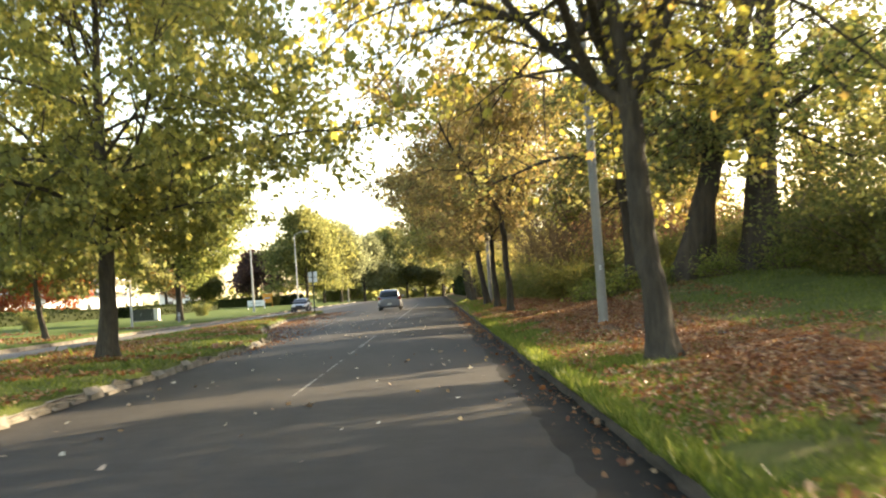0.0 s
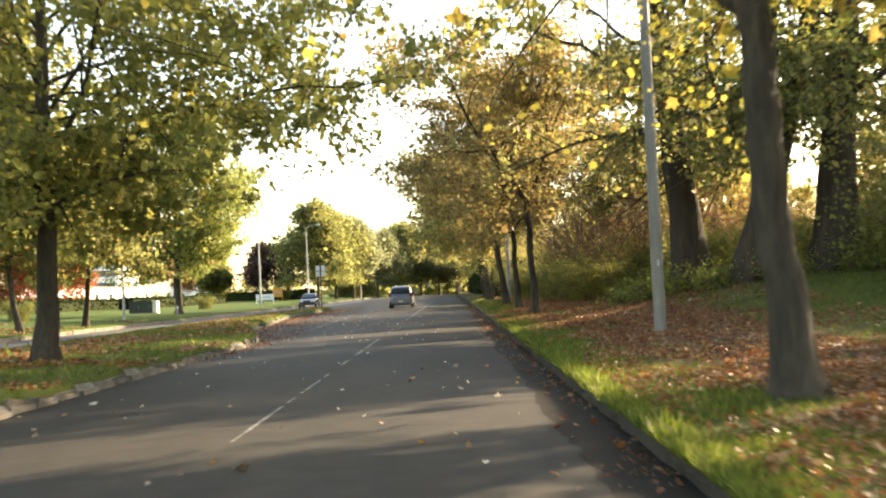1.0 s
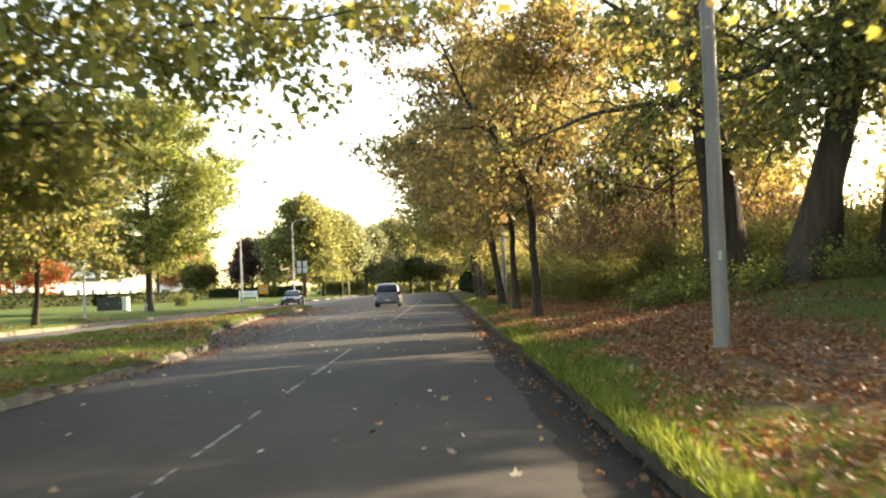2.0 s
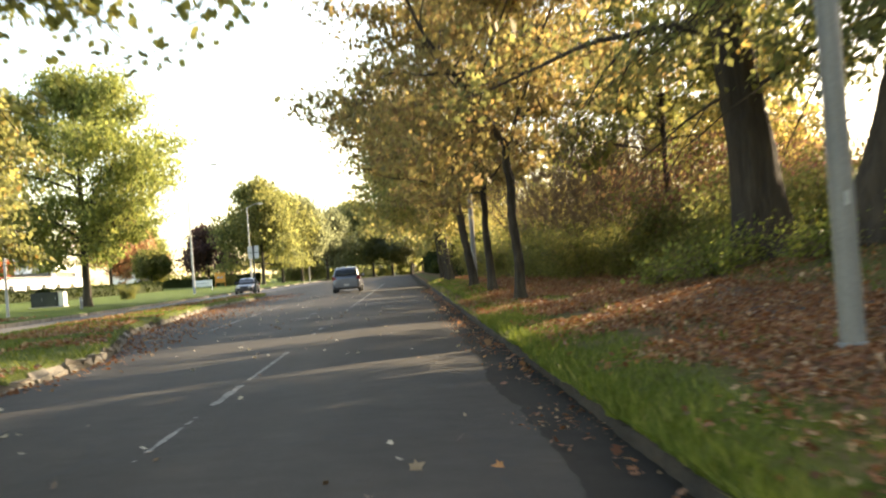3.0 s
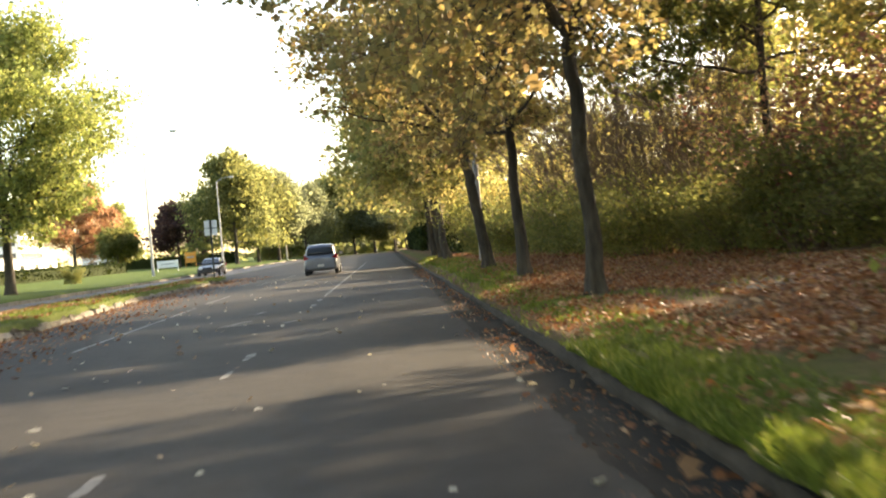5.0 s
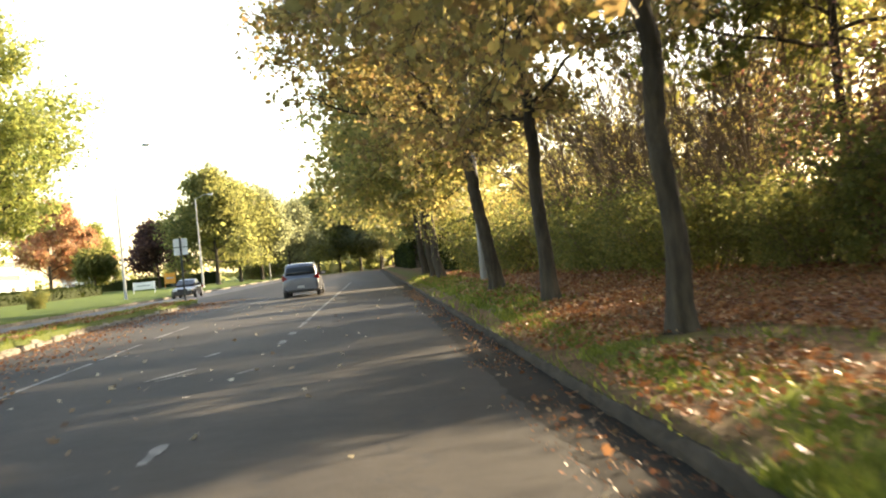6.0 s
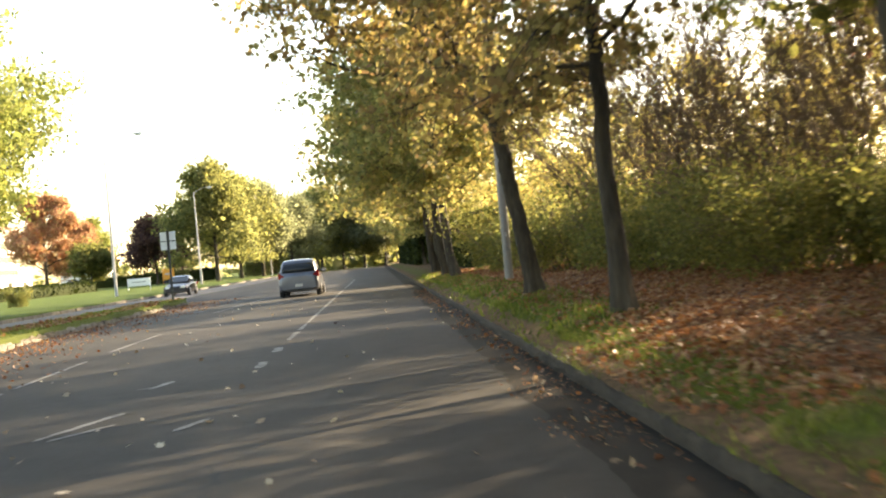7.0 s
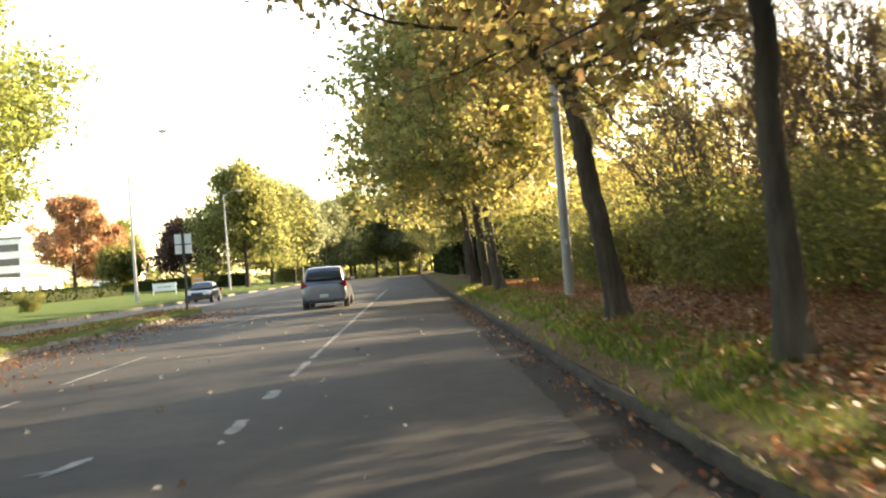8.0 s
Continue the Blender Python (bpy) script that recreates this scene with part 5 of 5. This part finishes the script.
        rear = [(0.97, zt), (0.99, zb), (0.68, zb + 0.1), (0.88, zt - 0.05)] if hatch else [(0.93, zt), (0.93, zb), (0.5, zb + 0.03), (0.85, zt - 0.01)]
        back = [bm.verts.new((s * w * a, (-0.075 + 0.07 * a ** 4) if hatch else -0.045, z)) for a, z in rear]
        fore = [bm.verts.new((s * w * (a + 0.035), 0.1 if a > 0.9 else 0.05, z)) for a, z in rear]
        bm.faces.new(back)
        for i in range(4):
            bm.faces.new((back[i], back[(i + 1) % 4], fore[(i + 1) % 4], fore[i]))
        bmesh.ops.recalc_face_normals(bm, faces=bm.faces)
        lamp = part("tail_light", bm_mesh("tail_light", bm), RED_LENS, root, "red tail light")
        bm = bmesh.new()
        side = [(0.02, zt), (0.3, zt - 0.03), (0.22, zb + 0.02), (0.02, zb)]
        out = [bm.verts.new((s * (w * 0.99 + 0.012), y, z)) for y, z in side]
        inn = [bm.verts.new((s * w * 0.9, y, z)) for y, z in side]
        bm.faces.new(out)
        for i in range(4):
            bm.faces.new((out[i], out[(i + 1) % 4], inn[(i + 1) % 4], inn[i]))
        bmesh.ops.recalc_face_normals(bm, faces=bm.faces)
        part("side_lens", bm_mesh("side_lens", bm), RED_LENS, lamp, "red lens on the flank")
        box("headlight", min(s * w * 0.42, s * w * 0.78), max(s * w * 0.42, s * w * 0.78), length - 0.2, length + 0.0, 0.56, 0.7, CLEAR_LENS, root, "clear headlight", 0.03)
    box("rear_bumper", -w * 0.9, w * 0.9, -0.06, 0.1, 0.3, 0.56, paint, root, "", 0.05)
    box("bumper_insert", -w * 0.7, w * 0.7, -0.075, -0.02, 0.25, 0.34, TRIM, root, "black lower bumper", 0.02)
    box("front_bumper", -w * 0.78, w * 0.78, length - 0.1, length + 0.06, 0.28, 0.52, paint, root, "", 0.05)
    box("grille", -w * 0.4, w * 0.4, length - 0.02, length + 0.03, 0.53, 0.66, TRIM, root, "black grille", 0.01)
    box("number_plate", -0.16, 0.16, -0.09, -0.064, 0.42, 0.54, GALV, root, "plain pale number plate", 0.004)
    box("plate_recess", -0.3, 0.3, -0.03, 0.03, 0.62, 0.76, paint, root, "", 0.02)
    box("tailgate_handle", -0.14, 0.14, -0.045, 0.0, 0.77, 0.8, TRIM, root, "black tailgate handle", 0.006)
    if hatch:
        box("wiper", -0.22, 0.2, 0.06, 0.08, 0.985, 1.005, TRIM, root, "black rear wiper", 0.004)
        w2 = Wood()
        w2.tube([(0, 0.75, height), (0, 0.6, height + 0.22)], (0.008, 0.004), 6)
        part("aerial", w2.mesh("aerial"), TRIM, root, "black roof aerial")
    root.matrix_basis = at
    return root


car("hatchback_car", "silver-grey five-door hatchback in the overtaking lane", pose(-3.5, 95.5, 0.012), SILVER, True, 4.3, 1.7, 1.53)
car("sedan_car", "dark sedan coming along the opposite carriageway", pose(-14.3, 132.0, 0.0, 0, 0, 180), DARK_BLUE, False, 4.6, 1.76, 1.42)


# ---- road markings ----
def marking(x0, y0, x1, y1, seed, wide=0.09, worn=0.35):
    """Worn paint from one end to the other: a ragged ribbon with gaps where tyres have rubbed it away."""
    rng = np.random.default_rng(seed)
    verts, loops, sizes = [], [], []
    length = math.hypot(x1 - x0, y1 - y0)
    ux, uy = (x1 - x0) / length, (y1 - y0) / length
    k = max(4, int(length / 0.06))
    d = np.linspace(0, length, k + 1)
    body = np.array([noise.noise((0.9 * v, seed * 3.7, 0.3)) * 0.5 + noise.noise((4.0 * v, seed * 1.3, 8.1)) * 0.35 for v in d])
    half = wide / 2 * np.clip(0.85 + body, 0.35, 1.15)
    half[0] = half[-1] = wide * 0.15
    a, b = half + rng.normal(0, wide * 0.09, k + 1), half + rng.normal(0, wide * 0.09, k + 1)
    for i, v in enumerate(d):
        for off in (-a[i], b[i]):
            px, py = x0 + ux * v + uy * off, y0 + uy * v - ux * off
            verts.append((px, py, road_z(px, py) + 0.005))
    for i in range(k):
        if body[i] > worn - 0.75:
            loops += [2 * i, 2 * i + 1, 2 * i + 3, 2 * i + 2]
            sizes.append(4)
    if sizes:
        ob = part("lane_line", mesh_of("lane_line", verts, loops, sizes), PAINT)
        tagged(ob, "worn broken white lane line on the asphalt", "road marking", "lane lines", "structure")


LANE = -1.82
for i, (a, b, wide) in enumerate(((25.0, 31.5, 0.048), (32.0, 32.7, 0.065), (34.3, 37.3, 0.05), (37.5, 39.4, 0.1), (40.0, 43.8, 0.06), (43.9, 44.5, 0.07), (49.2, 49.9, 0.065), (51.0, 51.9, 0.13), (62.7, 63.6, 0.13), (65.2, 66.1, 0.14), (67.7, 70.0, 0.12), (70.5, 99.0, 0.1), (102.0, 128.0, 0.1))):
    marking(LANE, a, LANE, b, 200 + i, wide, 0.66 if wide <= 0.05 else 0.35)
for i, (xa, a, xb, b) in enumerate(((-4.88, 55.0, -5.0, 62.6), (-5.02, 63.2, -5.12, 67.2), (-5.2, 69.2, -5.2, 74.1), (-5.6, 85.0, -5.1, 99.0))):
    marking(xa, a, xb, b, 230 + i, 0.1)
marking(-7.7, 89.0, -6.4, 87.8, 241, 0.4)
marking(-3.14, 57.7, -2.7, 59.1, 242, 0.09)
marking(-3.0, 57.6, -2.6, 58.3, 243, 0.08)
marking(-2.88, 61.2, -2.75, 61.95, 244, 0.12)
marking(-3.05, 61.3, -2.8, 61.45, 245, 0.08)
marking(-1.95, 57.5, -1.75, 58.1, 246, 0.1)

# patched gutter strip along the kerb
verts = []
gys = np.arange(-20, 244, 0.15)
for y in gys:
    a = 0.98 + 0.07 * noise.noise((0, y * 3.1, 2)) + 0.06 * noise.noise((0, y * 1.1, 7)) + 0.12 * noise.noise((4, y * 0.25, 2))
    for x in (a, (a + KERB_R) / 2, KERB_R + 0.01):
        verts.append((x, y, road_z(x, y) + (0.0015 if x == a else 0.005)))
i, j = np.meshgrid(np.arange(len(gys) - 1), np.arange(2), indexing="ij")
q = np.stack([i * 3 + j, i * 3 + j + 1, (i + 1) * 3 + j + 1, (i + 1) * 3 + j], -1).reshape(-1)
tagged(part("gutter", mesh_of("gutter", verts, q, np.full(len(q) // 4, 4), True), GUTTER), "dark dirt-stained asphalt gutter strip along the kerb", "gutter", kind="structure")

# footpath behind the roadside trees
verts = []
pys = np.arange(-10, 100, 1.0)
for y in pys:
    for x in np.linspace(3.98, 5.12, 5):
        verts.append((x + 0.08 * math.sin(y * 0.7), y, land(x, y) + 0.03))
i, j = np.meshgrid(np.arange(len(pys) - 1), np.arange(4), indexing="ij")
q = np.stack([i * 5 + j, i * 5 + j + 1, (i + 1) * 5 + j + 1, (i + 1) * 5 + j], -1).reshape(-1)
tagged(part("pavement", mesh_of("pavement", verts, q, np.full(len(q) // 4, 4), True), PATH_TAR), "narrow grey asphalt footpath half hidden by leaves", "footpath", kind="structure")


# ---- fallen leaves and grass ----
def scatter_points(rng, n, x0, x1, y0, y1, keep):
    x, y = rng.uniform(x0, x1, n), rng.uniform(y0, y1, n)
    m = np.array([keep(a, b) for a, b in zip(x, y)])
    return x[m], y[m]


def litter(name, label, mat, seed, n, x0, x1, y0, y1, size, keep, lift=0.03, shape=LOBED, flat=0.55):
    rng = np.random.default_rng(seed)
    x, y = scatter_points(rng, n, x0, x1, y0, y1, keep)
    z = np.array([surface(a, b) for a, b in zip(x, y)]) + rng.uniform(0.4, 1.0, len(x)) * lift
    me = leaves_mesh(name, rng, np.stack([x, y, z], -1), size, shape, flat, 0.5, 0.25)
    return tagged(part(name, me, mat), label, "leaves", kind="stuff")


drift_rng = random.Random(77)


def patchy(scale, cut, salt):
    return lambda x, y: noise.noise((x * scale, y * scale * 0.6, salt)) + drift_rng.uniform(-0.25, 0.25) > cut


verge_patch = patchy(0.7, -0.12, 1.0)
litter("fallen_leaves", "drifts of brown and orange maple leaves on the verge", LITTER, 301, 105000, 1.6, 7.5, 12, 60, 0.05, lambda x, y: verge_patch(x, y) and (x > (2.75 if y < 31 else 2.3) + 0.5 * noise.noise((0.6, y * 0.35, 4)) or drift_rng.random() < (0.36 if y > 30 else 0.6)) and (x < 3.4 or y > 52 or y < 28 or drift_rng.random() < (0.8 if y > 34 else 0.45)) and (x < 5.0 or y > 52 or drift_rng.random() < 0.4), 0.05)
litter("fallen_leaves", "drifts of brown and orange maple leaves on the verge", LITTER, 302, 60000, 2.1, 8.0, 60, 104, 0.075, lambda x, y: x > 2.6 or drift_rng.random() < 0.3, 0.05, KITE)
litter("path_leaves", "brown leaves trodden into the footpath", LITTER, 308, 42000, 3.7, 5.4, 12, 70, 0.052, lambda x, y: drift_rng.random() < 0.9, 0.045)
litter("gutter_leaves", "curled brown leaves gathered in the gutter", LITTER, 303, 1500, KERB_R - 0.75, KERB_R - 0.03, 10, 90, 0.055, lambda x, y: drift_rng.random() < ((x - KERB_R + 0.75) / 0.72) ** 2, 0.045)
litter("gutter_leaves", "crumbled dark leaf fragments along the gutter", LITTER, 309, 9000, KERB_R - 0.7, KERB_R - 0.01, 10, 90, 0.026, lambda x, y: noise.noise((0.5, y * 0.7, 15)) + drift_rng.uniform(-0.3, 0.3) > 0.45 - (x - KERB_R + 0.7), 0.02, KITE)
litter("road_leaves", "single pale and orange leaves lying on the asphalt", LITTER_PALE, 304, 300, -5.0, 1.2, 10, 90, 0.068, lambda x, y: True, 0.02, MAPLE)
litter("gutter_leaves", "drift of brown leaves along the median kerb", LITTER, 305, 20000, -9.4, -4.2, 38, 104, 0.068, lambda x, y: kerb_left(y) + 0.05 < x < kerb_left(y) + 0.1 + 2.2 * drift_rng.random() ** 2 * (0.3 + smooth(44, 58, y)), 0.03, KITE)
litter("median_leaves", "brown leaves scattered over the grass median", LITTER, 306, 34000, -12.0, -5.2, 18, 104, 0.1, lambda x, y: FAR_NEAR + 0.2 < x < kerb_left(y) - 0.2 and noise.noise((x * 0.4, y * 0.3, 9)) > -0.05, 0.05, KITE)
litter("lawn_leaves", "brown leaves scattered over the lawn", LITTER, 307, 3000, -26, -16.6, 45, 80, 0.14, lambda x, y: noise.noise((x * 0.15, y * 0.1, 4)) > 0.0, 0.05, KITE)


def grass(name, label, seed, n, x0, x1, y0, y1, tall, keep, wide=0.16):
    rng = np.random.default_rng(seed)
    x, y = scatter_points(rng, n, x0, x1, y0, y1, keep)
    k = len(x)
    z = np.array([land(a, b) for a, b in zip(x, y)]) - 0.01
    h = tall * np.exp(rng.normal(0, 0.35, k))
    a = rng.uniform(0, 6.28, k)
    lx, ly = rng.normal(0, 0.45, k) * h, rng.normal(0, 0.45, k) * h
    w = wide * h * 0.5
    p = np.stack([x, y, z], -1)
    side = np.stack([np.cos(a) * w, np.sin(a) * w, 0 * a], -1)
    tip = p + np.stack([lx, ly, h], -1)
    v = np.stack([p - side, p + side, tip], 1).reshape(-1, 3)
    return tagged(part(name, mesh_of(name, v, np.arange(3 * k), np.full(k, 3)), GRASS), label, "grass", kind="stuff")


tuft = patchy(1.3, -0.22, 5.0)
grass("grass", "tussocks of grass hanging over the kerb", 310, 110000, KERB_R - 0.07, KERB_R + 0.22, 8, 48, 0.066, lambda x, y: drift_rng.random() < 0.35 + 0.65 * (x > KERB_R - 0.01 + 0.06 * noise.noise((0.3, y * 1.6, 6))) and noise.noise((1.7, y * 0.9, 2)) > -0.5 and x > KERB_R - 0.05 + 0.07 * noise.noise((0.3, y * 1.6, 6)), 0.2)
grass("grass", "lit green grass along the kerb", 311, 230000, KERB_R - 0.02, 3.5, 10, 62, 0.046, lambda x, y: tuft(x, y) and drift_rng.random() < 1.5 - (x - KERB_R) * (0.72 if y < 31 else 1.15) and (y < 46 or x > 1.85 + 0.25 * noise.noise((x, y * 0.8, 3)) or drift_rng.random() < 0.12), 0.2)
grass("grass", "lit green grass along the kerb", 312, 30000, KERB_R + 0.03, 3.2, 62, 105, 0.07, lambda x, y: tuft(x, y) and (x > 1.9 or drift_rng.random() < 0.15), 0.35)
grass("grass", "thin grass among the leaves on the mound", 313, 60000, 3.0, 11.0, 12, 70, 0.06, lambda x, y: noise.noise((x * 0.5, y * 0.4, 12)) > (0.1 if x < 5.5 or y > 46 else -0.3), 0.25)
grass("grass", "rough grass of the median", 314, 90000, -12.0, -5.2, 18, 104, 0.06, lambda x, y: FAR_NEAR + 0.2 < x < kerb_left(y) - 0.1 and tuft(x, y), 0.3)

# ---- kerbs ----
kerb_sweep("kerb_right", KERB, KERB_R - 0.015, -20, 244, 401, 0.09, 0.075, "weathered concrete kerb, chipped and leaf-stained, darkened further for its shaded face")
kerb_run("kerb_left", KERB_PALE, lambda y: kerb_left(y) + 0.02, 4, NOSE, -1, 402, 0.12, 0.16, 0.8, 0.03, 0.022, "broken pale concrete kerb of the grass median")
kerb_run("kerb_far", KERB_PALE, lambda y: FAR_NEAR - 0.02, 10, NOSE, 1, 403, 0.13, 0.16, 2.4, 0.006, 0.006, "pale kerb on the median's far side")
kerb_run("kerb_lawn", KERB_PALE, lambda y: FAR_FAR + 0.02, 10, 250, -1, 404, 0.15, 0.14, 3.0, 0.006, 0.006, "pale kerb along the lawn")
